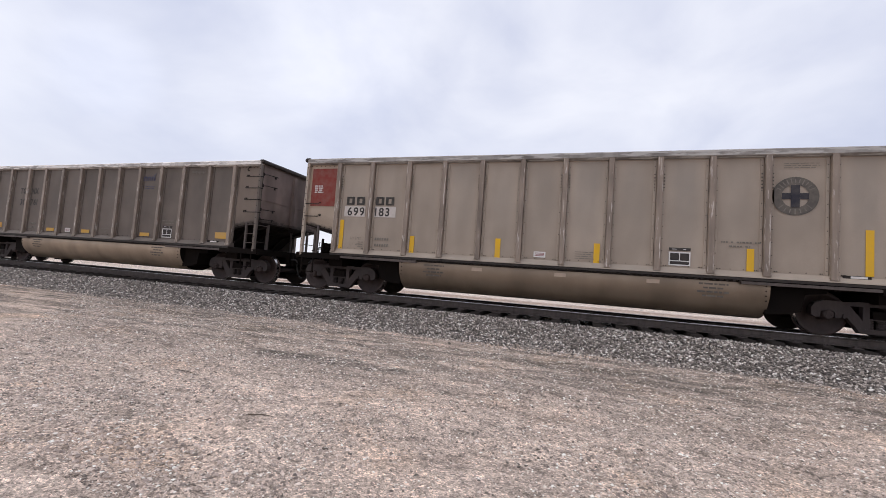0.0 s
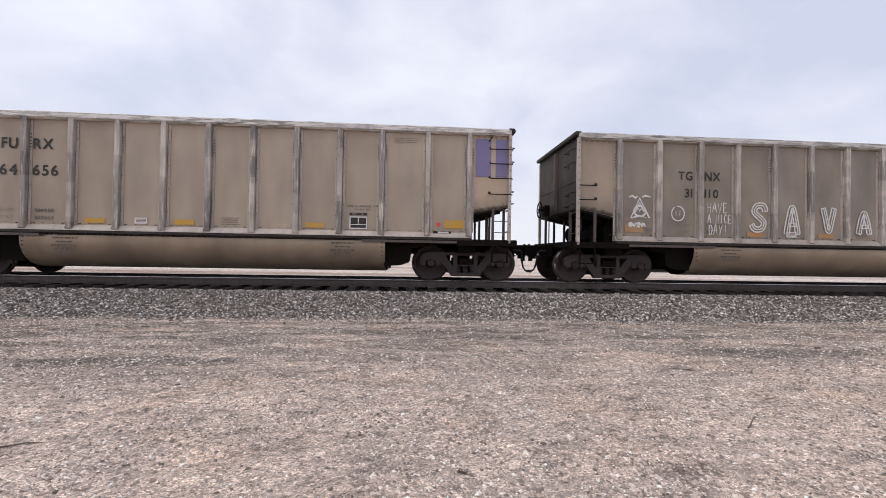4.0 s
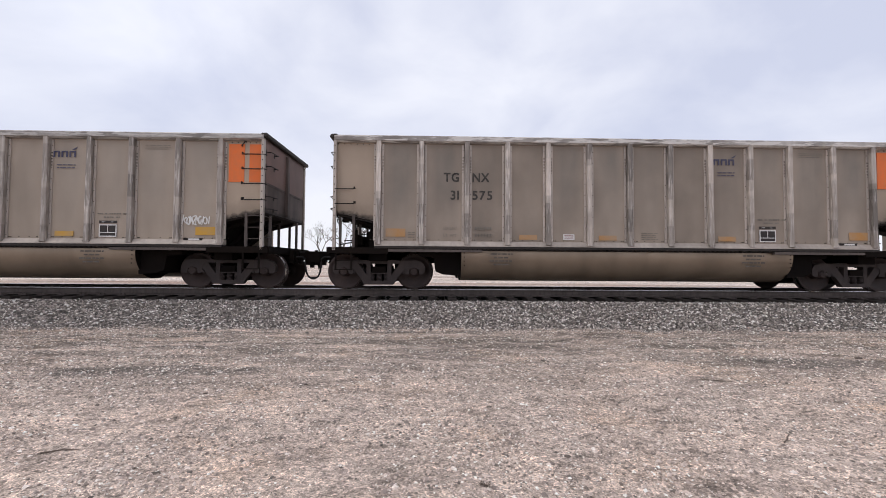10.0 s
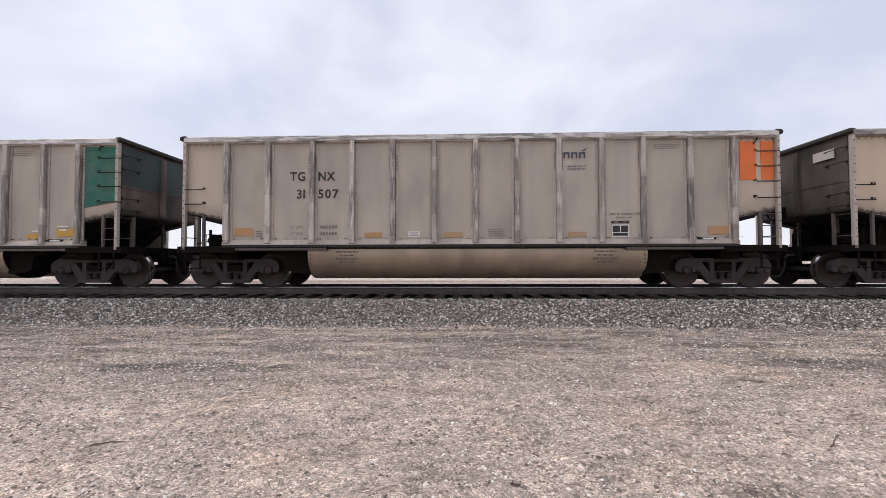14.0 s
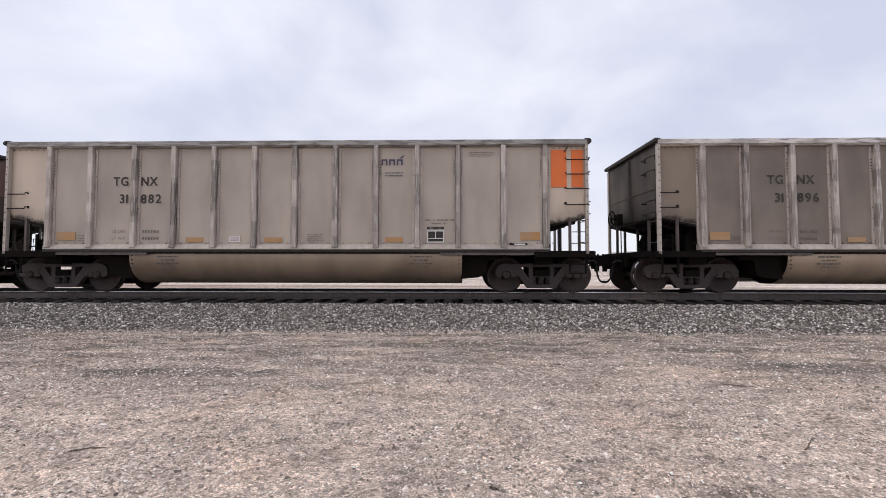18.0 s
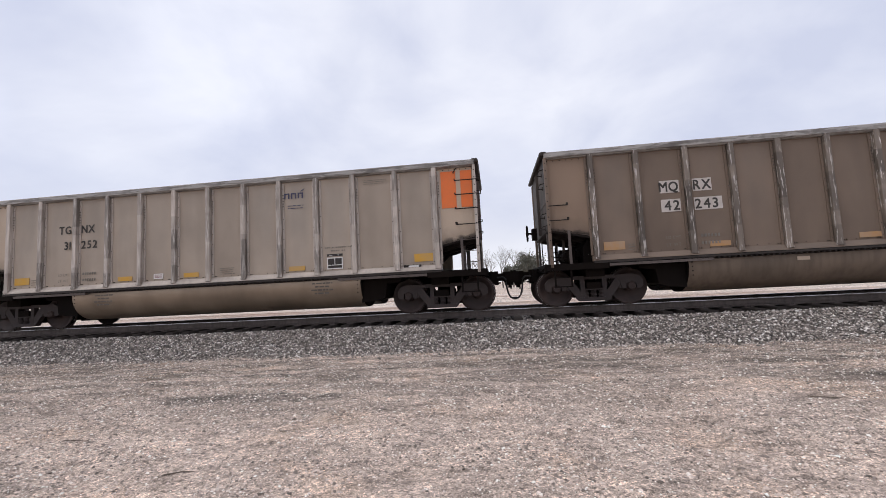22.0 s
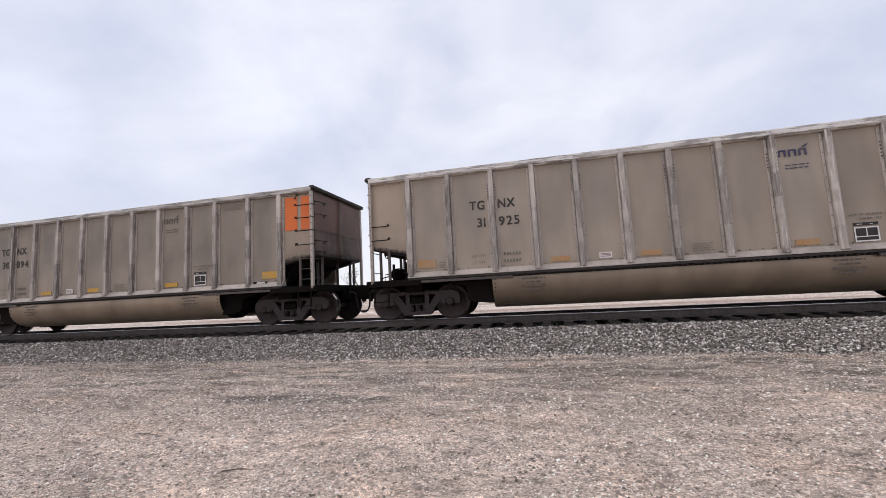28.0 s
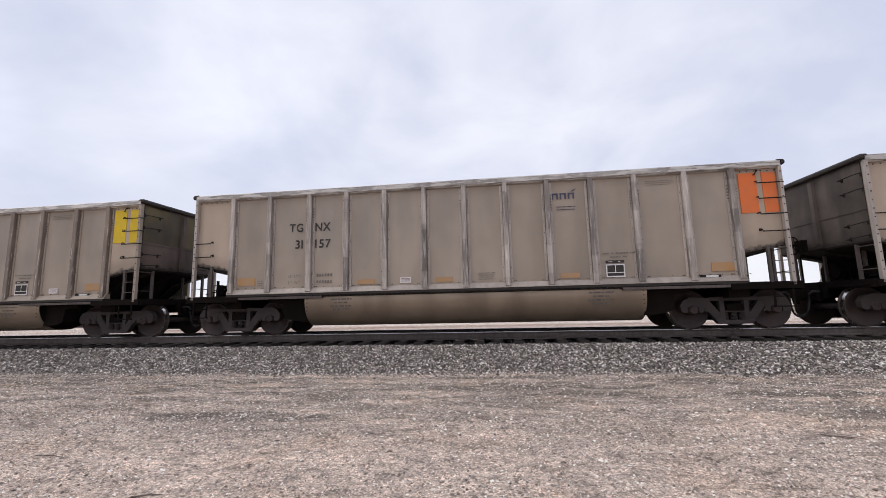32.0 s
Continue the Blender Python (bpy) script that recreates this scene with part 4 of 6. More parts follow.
def build_bay(i, seed, ribs):
    """One side sheet, slightly buckled between its ribs; the end bays are cut off aslant above the platform."""
    def build(g):
        rng = random.Random(seed)
        e = (END_A,) + ribs + (END_B,)
        x0, x1 = e[i], e[i + 1]
        nx, nz = 6, 9
        top = 3.68
        k = len(g.v)
        for b in range(nz + 1):
            for a in range(nx + 1):
                u, w = a / nx, b / nz
                x = x0 + (x1 - x0) * u
                lo = SILL_Z
                if i == 0:
                    lo = 1.90 - 0.20 * u
                if i == 13:
                    lo = 1.69 + 0.19 * u
                z = lo + (top - lo) * w
                edge = math.sin(math.pi * u) * math.sin(math.pi * w)
                y = -SKIN - 0.016 * edge + rng.uniform(-1, 1) * 0.0035 * (0 < a < nx) * (0 < b < nz)
                g.v.append((x, y, z))
        for b in range(nz):
            for a in range(nx):
                p = k + b * (nx + 1) + a
                g.face((p, p + 1, p + nx + 2, p + nx + 1))
        # thickness: the inner face
        k2 = len(g.v)
        for b in (0, nz):
            for a in (0, nx):
                x, y, z = g.v[k + b * (nx + 1) + a]
                g.v.append((x, -SKIN + 0.02, z))
        g.face((k2, k2 + 2, k2 + 3, k2 + 1), 1)
        row = nx + 1
        g.face([k + a for a in range(nx, -1, -1)] + [k2, k2 + 1], 0)
        g.face([k + nz * row + a for a in range(nx + 1)] + [k2 + 3, k2 + 2], 0)
        # a row of bolts along the foot, and along the head of the end bays
        count = 7 if i in (0, 13) else 4
        for a in range(count):
            u = (a + 0.6) / (count + 0.2)
            x = x0 + (x1 - x0) * u
            lo = {0: 1.90 - 0.20 * u, 13: 1.69 + 0.19 * u}.get(i, SILL_Z + 0.125)
            r = 0.011 if i in (0, 13) else 0.007
            g.box(x - r, x + r, -SKIN - 0.016, -SKIN + 0.004, lo + 0.018, lo + 0.018 + 2 * r, 2)
            if i in (0, 13):
                g.box(x - 0.010, x + 0.010, -SKIN - 0.016, -SKIN + 0.004, 3.585, 3.605, 2)
    return build


def build_rib(dots):
    """A hat-section stake with bolted flanges; its middle stands at x = 0. Every other one has close rivets near its head."""
    def build(g):
        o = HALF_W - 0.005
        g.prism([(-0.060, -SKIN + 0.01), (-0.060, -o + 0.012), (-0.05, -o), (0.05, -o), (0.060, -o + 0.012), (0.060, -SKIN + 0.01)], "z", 1.145, 3.665)
        for a, b in ((-0.122, -0.070), (0.070, 0.122)):
            g.box(a, b, -SKIN - 0.026, -SKIN + 0.005, 1.225, 3.60, 2)
        g.box(-0.072, 0.072, -o - 0.008, -SKIN, 1.135, 1.175)
        for x in (-0.096, 0.096):
            for j in range(9):
                z = 1.3 + j * 0.27
                g.box(x - 0.008, x + 0.008, -SKIN - 0.033, -SKIN - 0.02, z - 0.008, z + 0.008, 1)
            g.box(2 * x - 0.009, 2 * x + 0.009, -SKIN - 0.03, -SKIN, 1.238, 1.256, 1)
            for j in range(5 if dots else 0):
                z = 2.98 + j * 0.075
                g.box(x - 0.013, x + 0.013, -SKIN - 0.036, -SKIN - 0.02, z - 0.013, z + 0.013, 1)
    return build


def build_plain_rib(g):
    o = HALF_W - 0.005
    g.prism([(-0.062, -SKIN + 0.01), (-0.062, -o + 0.012), (-0.05, -o), (0.05, -o), (0.062, -o + 0.012), (0.062, -SKIN + 0.01)], "z", 1.145, 3.665)
    g.box(-0.085, 0.085, -SKIN - 0.020, -SKIN + 0.005, 1.12, 3.62)


def build_far_wall(g):
    g.prism([(END_A, 3.68), (END_A, 1.90), (RIBS[0], 1.70), (RIBS[0], SILL_Z), (RIBS[-1], SILL_Z), (RIBS[-1], 1.69), (END_B, 1.88), (END_B, 3.68)], "y", SKIN - 0.02, SKIN)
    for r in RIBS:
        g.box(r - 0.062, r + 0.062, SKIN, HALF_W - 0.005, 1.085, 3.665)


def build_chord(g):
    o = HALF_W
    g.prism([(-o + 0.012, 3.66), (-o - 0.004, 3.668), (-o - 0.008, 3.776), (-o + 0.014, 3.795), (-1.47, 3.795), (-1.47, 3.63), (-o + 0.05, 3.63)], "x", END_A + 0.012, END_B - 0.012)


def build_end_chord(g):
    """The rounded black beam over the end sheet; it stands proud of the end and laps over the side chords."""
    prof = [(-0.07, 3.70), (-0.092, 3.72), (-0.098, 3.765), (-0.08, 3.80), (-0.045, 3.820), (0.055, 3.820), (0.085, 3.80), (0.006, 3.80), (0.006, 3.70)]
    steps = ((-1.632, 0.55), (-1.618, 0.82), (-1.59, 1.0), (1.59, 1.0), (1.618, 0.82), (1.632, 0.55))
    k, n = len(g.v), len(prof)
    for y, q in steps:
        g.v += [(-0.02 + (x + 0.02) * q, y, 3.74 + (z - 3.74) * q) for x, z in prof]
    for i in range(len(steps) - 1):
        for j in range(n):
            u, w = k + i * n + j, k + i * n + (j + 1) % n
            g.face((u, w, w + n, u + n))
    g.face([k + j for j in range(n)])
    g.face([k + (len(steps) - 1) * n + j for j in reversed(range(n))])


def build_sill(g):
    """A pale sloping skirt under the sheets, and under it the dark stitched edge of the floor."""
    x0, x1 = RIBS[0] - 0.09, RIBS[-1] + 0.09
    g.prism([(-1.40, 1.215), (-1.512, 1.218), (-1.522, 1.205), (-1.592, 1.115), (-1.60, 1.09), (-1.40, 1.085)], "x", x0, x1)
    g.prism([(-1.40, 1.083), (-1.585, 1.083), (-1.61, 1.07), (-1.61, 1.03), (-1.40, 1.022)], "x", x0 + 0.01, x1 - 0.01, 1)
    x = 3.98
    while x < 12.3:
        g.box(x, x + 0.03, -1.60, -1.5, 0.997, 1.022, 1)
        x += 0.115


def build_shear_plate(g):
    """The floor plate's edge over a truck, running on over the end of the tub; x = 0 at the car's end."""
    g.box(2.18, 4.46, -1.60, 1.60, 0.952, 1.012)


def build_corner(g):
    o = HALF_W - 0.01
    g.box(-0.035, 0.035, -o, -o + 0.09, 0.98, 3.66)
    for j in range(13):
        z = 1.25 + j * 0.19
        g.box(-0.011, 0.011, -o - 0.010, -o, z - 0.011, z + 0.011, 1)


def build_end_wall(g):
    """An upright end sheet with a waist rail and stiff posts, x = 0 at its outer face, inside towards +x."""
    g.box(0, 0.025, -SKIN + 0.02, SKIN - 0.02, 1.90, 3.735)
    g.box(-0.014, 0.0, -SKIN + 0.02, SKIN - 0.02, 2.59, 2.63)


def build_end_post(g):
    g.prism([(-0.07, -0.06), (0.0, -0.08), (0.0, 0.08), (-0.07, 0.06)], "z", 1.92, 3.62)


def build_slope(g):
    """The sloping floor sheet over the truck, x = 0 under the end sheet, running in and down."""
    y = SKIN - 0.03
    g.prism([(0.0, 1.90), (1.05, 1.68), (1.62, 1.16), (1.62, 1.10), (1.02, 1.63), (0.0, 1.86)], "y", -y, y)
    for s in (-0.9, 0.0, 0.9):
        g.prism([(0.10, 1.85), (1.0, 1.645), (1.55, 1.15), (1.42, 1.15), (0.98, 1.56), (0.10, 1.77)], "y", s - 0.03, s + 0.03)


def build_tub(g):
    """Half of the round-bottomed body between the trucks."""
    prof = []
    for j in range(17):
        a = math.pi * (-0.06 + 0.56 * j / 16)
        prof.append((-1.50 + 0.67 * (1 - math.cos(a)), 0.905 - 0.67 * math.sin(a)))
    prof = [(-1.46, 1.06)] + prof + [(-0.55, 0.235), (-0.30, 0.34), (-0.22, 0.55), (-0.22, 1.06)]
    g.prism(prof, "x", 3.96, 12.26)


def build_tub_end(g):
    """The black end sheet of one half of the tub."""
    prof = [(-1.49 + 0.66 * (1 - math.cos(math.pi * j / 24)), 0.90 - 0.655 * math.sin(math.pi * j / 24)) for j in range(13)]
    g.prism([(-1.45, 1.04)] + prof + [(-0.55, 0.245), (-0.30, 0.35), (-0.23, 0.55), (-0.23, 1.04)], "x", -0.008, 0.008)


def build_tub_flange(g):
    for x in (3.955, 12.225):
        for j in range(4):
            g.box(x + 0.06 if x < 8 else x - 0.05, x + 0.085 if x < 8 else x - 0.025, -1.508, -1.49, 0.62 + j * 0.1, 0.645 + j * 0.1)
    g.box(3.9, 12.3, -1.515, -1.40, 0.985, 1.02)


def build_floor(g):
    g.box(2.2, 14.0, -SKIN + 0.02, SKIN - 0.02, 1.06, 1.10)


def build_centre_sill(g):
    g.box(0.55, 15.63, -0.18, 0.18, 0.68, 1.0)
    g.box(0.50, 0.62, -0.36, 0.36, 0.66, 0.98)
    g.box(15.56, 15.68, -0.36, 0.36, 0.66, 0.98)
    for x in (2.9, 3.4, 12.78, 13.28):
        g.box(x - 0.05, x + 0.05, -1.45, 1.45, 0.93, 1.0)


def build_dark_box(g):
    """Body bolster, the shear plate over the truck and the hopper's black end, beside the tub."""
    g.box(-0.22, 0.22, -1.35, 1.35, 0.72, 1.02)
    g.prism([(1.00, 1.0), (1.02, 0.86), (1.38, 0.82), (1.44, 0.47), (1.62, 0.40), (2.055, 0.36), (2.055, 1.0)], "y", -1.33, 1.33)
    g.box(-1.2, 2.0, -1.52, 1.52, 1.014, 1.06)


def build_platform(g):
    """The end platform with its edge channels, x = 0 at its outer edge."""
    g.box(0.0, 1.30, -1.56, 1.56, 0.985, 1.02)
    for s in (-1, 1):
        g.box(0.0, 1.45, s * 1.57 - 0.03, s * 1.57 + 0.03, 0.90, 1.045)
    g.box(-0.04, 0.03, -1.56, 1.56, 0.88, 1.045)


def build_posts(g):
    g.box(-0.03, 0.03, -0.03, 0.03, 1.0, 1.86)


def build_grab(g):
    y = -SKIN - 0.002
    g.tube([(-0.28, y, -0.03), (-0.28, y - 0.085, -0.03), (-0.28, y - 0.1, -0.075), (0.26, y - 0.1, -0.075), (0.28, y - 0.07, -0.075), (0.28, y, -0.075)], 0.014, 6)
    g.box(-0.31, -0.25, y - 0.014, y, -0.06, 0.0)


def build_hook(g):
    y = -SKIN - 0.002
    g.tube([(-0.03, y, -0.05), (-0.03, y - 0.07, -0.05), (0.04, y - 0.07, 0.05), (0.05, y, 0.06)], 0.016, 6)


def build_end_grab(g):
    g.tube([(0.0, -0.26, 0.02), (-0.12, -0.24, 0.0), (-0.13, 0.22, -0.02), (0.0, 0.26, -0.02)], 0.012, 6)
    for y in (-0.26, 0.26):
        g.box(-0.012, 0.0, y - 0.03, y + 0.03, -0.05, 0.04)


def build_lift_bar(g):
    g.tube([(0.0, -1.5, 0.05), (-0.05, -1.3, 0.0), (-0.05, -0.3, 0.0), (-0.2, -0.12, -0.1)], 0.014, 6)


def build_coupler(g):
    """Shank, head and knuckle, drawn from x = 0 (the pulling face) inwards, with the striker casting behind."""
    g.box(0.18, 0.62, -0.09, 0.09, 0.73, 0.94)
    head = [(-0.10, -0.02), (-0.02, -0.15), (0.12, -0.17), (0.28, -0.12), (0.28, 0.13), (0.10, 0.20), (-0.12, 0.18), (-0.10, 0.10), (0.02, 0.06), (0.03, -0.01)]
    g.prism(head, "z", 0.68, 0.98)
    g.prism([(0.02, -0.13), (0.24, -0.11), (0.26, 0.10), (0.10, 0.14)], "z", 0.60, 0.68)
    g.tube([(0.04, -0.09, 0.64), (0.04, -0.09, 1.02)], 0.035, 8)
    g.box(0.06, 0.16, -0.05, 0.05, 0.53, 0.62)
    g.box(0.42, 0.54, -0.24, 0.24, 0.62, 1.0)
    g.box(0.36, 0.44, -0.17, 0.17, 0.66, 0.70)


def build_hose(g):
    p = []
    for j in range(11):
        u = j / 10
        p.append((0.02 + 0.20 * math.cos(math.pi * 0.5 * u) ** 0.7 if u < 1 else 0.0, -0.30 + 0.05 * u, 0.76 - 0.51 * math.sin(math.pi * 0.5 * u)))
    p = [(0.46, -0.30, 0.82), (0.30, -0.30, 0.83)] + p
    g.tube(p, 0.026, 7)
    g.box(-0.03, 0.05, -0.30, -0.20, 0.215, 0.285)


def build_brake_wheel(g):
    n = 20
    ring = [(0.0, 0.23 * math.cos(2 * math.pi * j / n), 0.23 * math.sin(2 * math.pi * j / n)) for j in range(n + 1)]
    g.tube(ring, 0.016, 6)
    for j in range(4):
        a = math.pi * j / 4 + 0.3
        g.tube([(0, -0.22 * math.cos(a), -0.22 * math.sin(a)), (0, 0.22 * math.cos(a), 0.22 * math.sin(a))], 0.011, 5)
    g.tube([(-0.04, 0, 0), (0.2, 0, 0)], 0.03, 8)
    g.box(0.13, 0.27, -0.13, 0.13, -0.2, 0.13)


def build_reservoir(g):
    g.tube([(0.0, -0.15, 0), (0.03, -0.15, 0), (0.55, -0.15, 0), (0.58, -0.15, 0)], 0.19, 14)
    g.box(0.06, 0.12, -0.35, 0.05, -0.3, 0.0)
    g.box(0.46, 0.52, -0.35, 0.05, -0.3, 0.0)


def build_rigging(g):
    """Brake cylinder on its bracket with levers, on the platform beside the first rib."""
    n = 14
    g.lathe([(0.0, -0.30), (0.13, -0.30), (0.15, -0.27), (0.15, 0.20), (0.16, 0.22), (0.16, 0.27), (0.0, 0.27)], (0, 0, 0.20), n)
    g.box(-0.20, 0.20, -0.22, 0.16, -0.02, 0.06)
    g.box(-0.03, 0.03, -0.42, -0.38, -0.02, 0.46)
    g.tube([(0, -0.40, 0.20), (0, -0.30, 0.20)], 0.025, 6)
    g.tube([(-0.14, -0.36, 0.0), (-0.14, -0.36, 0.34), (0.12, -0.36, 0.34), (0.12, -0.36, 0.0)], 0.014, 6)
    g.tube([(-0.42, -0.30, 0.10), (-0.1, -0.36, 0.16), (0.18, -0.30, 0.10)], 0.016, 6)


def build_valve(g):
    g.box(-0.14, 0.14, -0.12, 0.12, -0.2, 0.12)
    g.tube([(-0.2, 0, 0.0), (0.22, 0, 0.0)], 0.085, 10)
    g.tube([(0.0, 0, 0.1), (0.0, 0, 0.26)], 0.05, 8)
    g.tube([(0.1, 0.0, -0.15), (0.4, -0.1, -0.22), (0.7, -0.1, -0.22)], 0.02, 6)


def build_step(g):
    """A strap stirrup under the platform's edge, with one tread."""
    for x in (-0.19, 0.19):
        g.box(x - 0.022, x + 0.022, -1.585, -1.57, 0.52, 0.93)
    g.box(-0.212, 0.212, -1.60, -1.545, 0.50, 0.525)
    g.box(-0.20, 0.20, -1.585, -1.57, 0.72, 0.74)


PIPES = (
    ((-0.3, -0.5, 1.02), (-0.3, -0.5, 1.4), (0.2, -0.5, 1.45), (0.5, -0.5, 1.25)),
    ((-0.1, 0.4, 1.02), (-0.1, 0.4, 1.6)),
    ((-0.4, 0.9, 1.02), (-0.4, 0.9, 1.8)),
    ((-0.4, -0.9, 1.02), (-0.38, -0.9, 1.25), (0.4, -0.9, 1.25), (0.42, -0.9, 1.02)),
)


# trucks: x = 0 at the bolster, z = 0 on the rail
AXLE, WHEEL_R = 0.889, 0.457


def build_side_frame(g):
    y0, y1 = -1.08, -0.93
    g.prism([(-0.56, 0.655), (0.56, 0.655), (0.56, 0.735), (0.30, 0.75), (-0.30, 0.75), (-0.56, 0.735)], "y", y0, y1)
    for s in (-1, 1):
        # hood over the journal, with its jaw open below the bearing
        hood = [(1.10, 0.39), (1.165, 0.44), (1.17, 0.58), (1.10, 0.69), (0.94, 0.745), (0.56, 0.735), (0.56, 0.655), (0.63, 0.60), (0.655, 0.42), (0.70, 0.39), (0.765, 0.40), (0.775, 0.52), (1.005, 0.52), (1.015, 0.40)]
        g.prism([(s * a, b) for a, b in hood], "y", y0 - 0.004, y1)
        # tension member down to the spring seat
        g.prism([(s * a, b) for a, b in ((0.70, 0.58), (0.60, 0.655), (0.52, 0.655), (0.27, 0.31), (0.27, 0.20), (0.40, 0.20))], "y", y0 + 0.008, y1 - 0.01)
        # column beside the springs
        g.box(min(s * 0.21, s * 0.315), max(s * 0.21, s * 0.315), y0 + 0.004, y1 - 0.01, 0.21, 0.66)
        g.box(min(s * 0.60, s * 0.64), max(s * 0.60, s * 0.64), y0 - 0.02, y0 + 0.02, 0.40, 0.47)
    g.prism([(-0.43, 0.215), (-0.36, 0.125), (0.36, 0.125), (0.43, 0.215)], "y", y0 - 0.012, y1)
    g.box(-0.21, 0.21, y0 - 0.012, y0 + 0.01, 0.395, 0.43)


def build_spring(g):
    """A coil spring, its foot at the origin."""
    prof = []
    for j in range(6):
        z = j * 0.034
        prof += [(0.062, z), (0.08, z + 0.009), (0.08, z + 0.02), (0.062, z + 0.029)]
    n = 10
    k = len(g.v)
    for r, z in prof:
        g.v += [(r * math.cos(2 * math.pi * q / n), r * math.sin(2 * math.pi * q / n), z) for q in range(n)]
    for i in range(len(prof) - 1):
        for q in range(n):
            a, b = k + i * n + q, k + i * n + (q + 1) % n
            g.face((a, b, b + n, a + n))


def build_bolster(g):
    g.box(-0.17, 0.17, -1.10, 1.10, 0.42, 0.58)
    g.box(-0.20, 0.20, -0.40, 0.40, 0.55, 0.70)
    for s in (-1, 1):
        g.box(s * 0.42 - 0.04, s * 0.42 + 0.04, -0.68, 0.68, 0.34, 0.44)
    g.box(-0.36, 0.36, -0.90, 0.90, 0.20, 0.50)


def build_wheelset(g):
    """Two flanged wheels on an axle, middle at the origin."""
    for s in (-1, 1):
        prof = [(0.0, 0.87), (0.10, 0.87), (0.13, 0.80), (0.20, 0.775), (0.34, 0.80), (0.385, 0.835), (0.44, 0.84), (0.452, 0.835), (0.457, 0.77), (0.462, 0.735), (0.487, 0.725), (0.487, 0.705), (0.465, 0.70), (0.385, 0.705), (0.20, 0.74), (0.11, 0.68), (0.09, 0.66)]
        mats = [0] * (len(prof) - 1)
        for j in (7, 8):
            mats[j] = 1
        g.lathe([(r, s * y) for r, y in prof], (0, 0, 0), 36, mats)
        # bearing cap with its screws, which turns with the axle
        g.lathe([(0.0, s * 1.115), (0.085, s * 1.115), (0.10, s * 1.10), (0.115, s * 1.02), (0.115, s * 0.90), (0.09, s * 0.88)], (0, 0, 0), 18)
        for j in range(3):
            a = 2 * math.pi * j / 3
            g.box(0.055 * math.cos(a) - 0.016, 0.055 * math.cos(a) + 0.016, s * 1.118 - 0.012, s * 1.118 + 0.012, 0.055 * math.sin(a) - 0.016, 0.055 * math.sin(a) + 0.016)
    g.lathe([(0.08, -0.70), (0.075, -0.3), (0.075, 0.3), (0.08, 0.70)], (0, 0, 0), 12)


WHEELSETS = {-1: [], 1: []}


def add_truck(car, x):
    t = part("truck", shared("truck_bolster", build_bolster, BLACK), car, (x, 0, 0), "dusty black three-piece cast truck")
    fr = shared("side_frame", build_side_frame, TRUCK)
    part("side_frame", fr, t)
    part("side_frame", fr, t, rot=(0, 0, math.pi))
    sp = shared("spring", build_spring, TRUCK, True)
    for x in (-0.19, 0.0, 0.19):
        part("spring", sp, t, (x, -1.0, 0.215))
    ws = shared("wheelset", build_wheelset, (WHEEL, POLISHED), True)
    for s in (-1, 1):
        WHEELSETS[s].append(part("wheelset", ws, t, (s * AXLE, 0, WHEEL_R)))


def end_panels(car, kind, style, end):
    """Coloured panels in an end bay."""
    y = -SKIN - 0.022
    if end == "B":
        if style == "wide":
            spans = ((14.40, 15.30, 2.02 if kind == "green" else 2.17, 3.60),)
        else:
            spans = ((14.455, 14.83, 2.62, 3.55), (14.95, 15.235, 2.62, 3.55))
    else:
        spans = ((0.98, 1.80, 2.42, 3.52),)
    for x0, x1, z0, z1 in spans:
        key = f"end_panel_{x0}_{z0}"
        if style == "wide":
            me = shared(key + "w", lambda q: q.prism([(x0, z0 - 0.12), (x1, z0 + 0.05), (x1, z1), (x0, z1)], "y", y - 0.004, y + 0.02), PANEL[kind])
        else:
            me = shared(key, lambda q: q.box(x0, x1, y - 0.004, y + 0.02, z0, z1), PANEL[kind])
        part("end_panel", me, car, label=f"{kind} painted end panel")


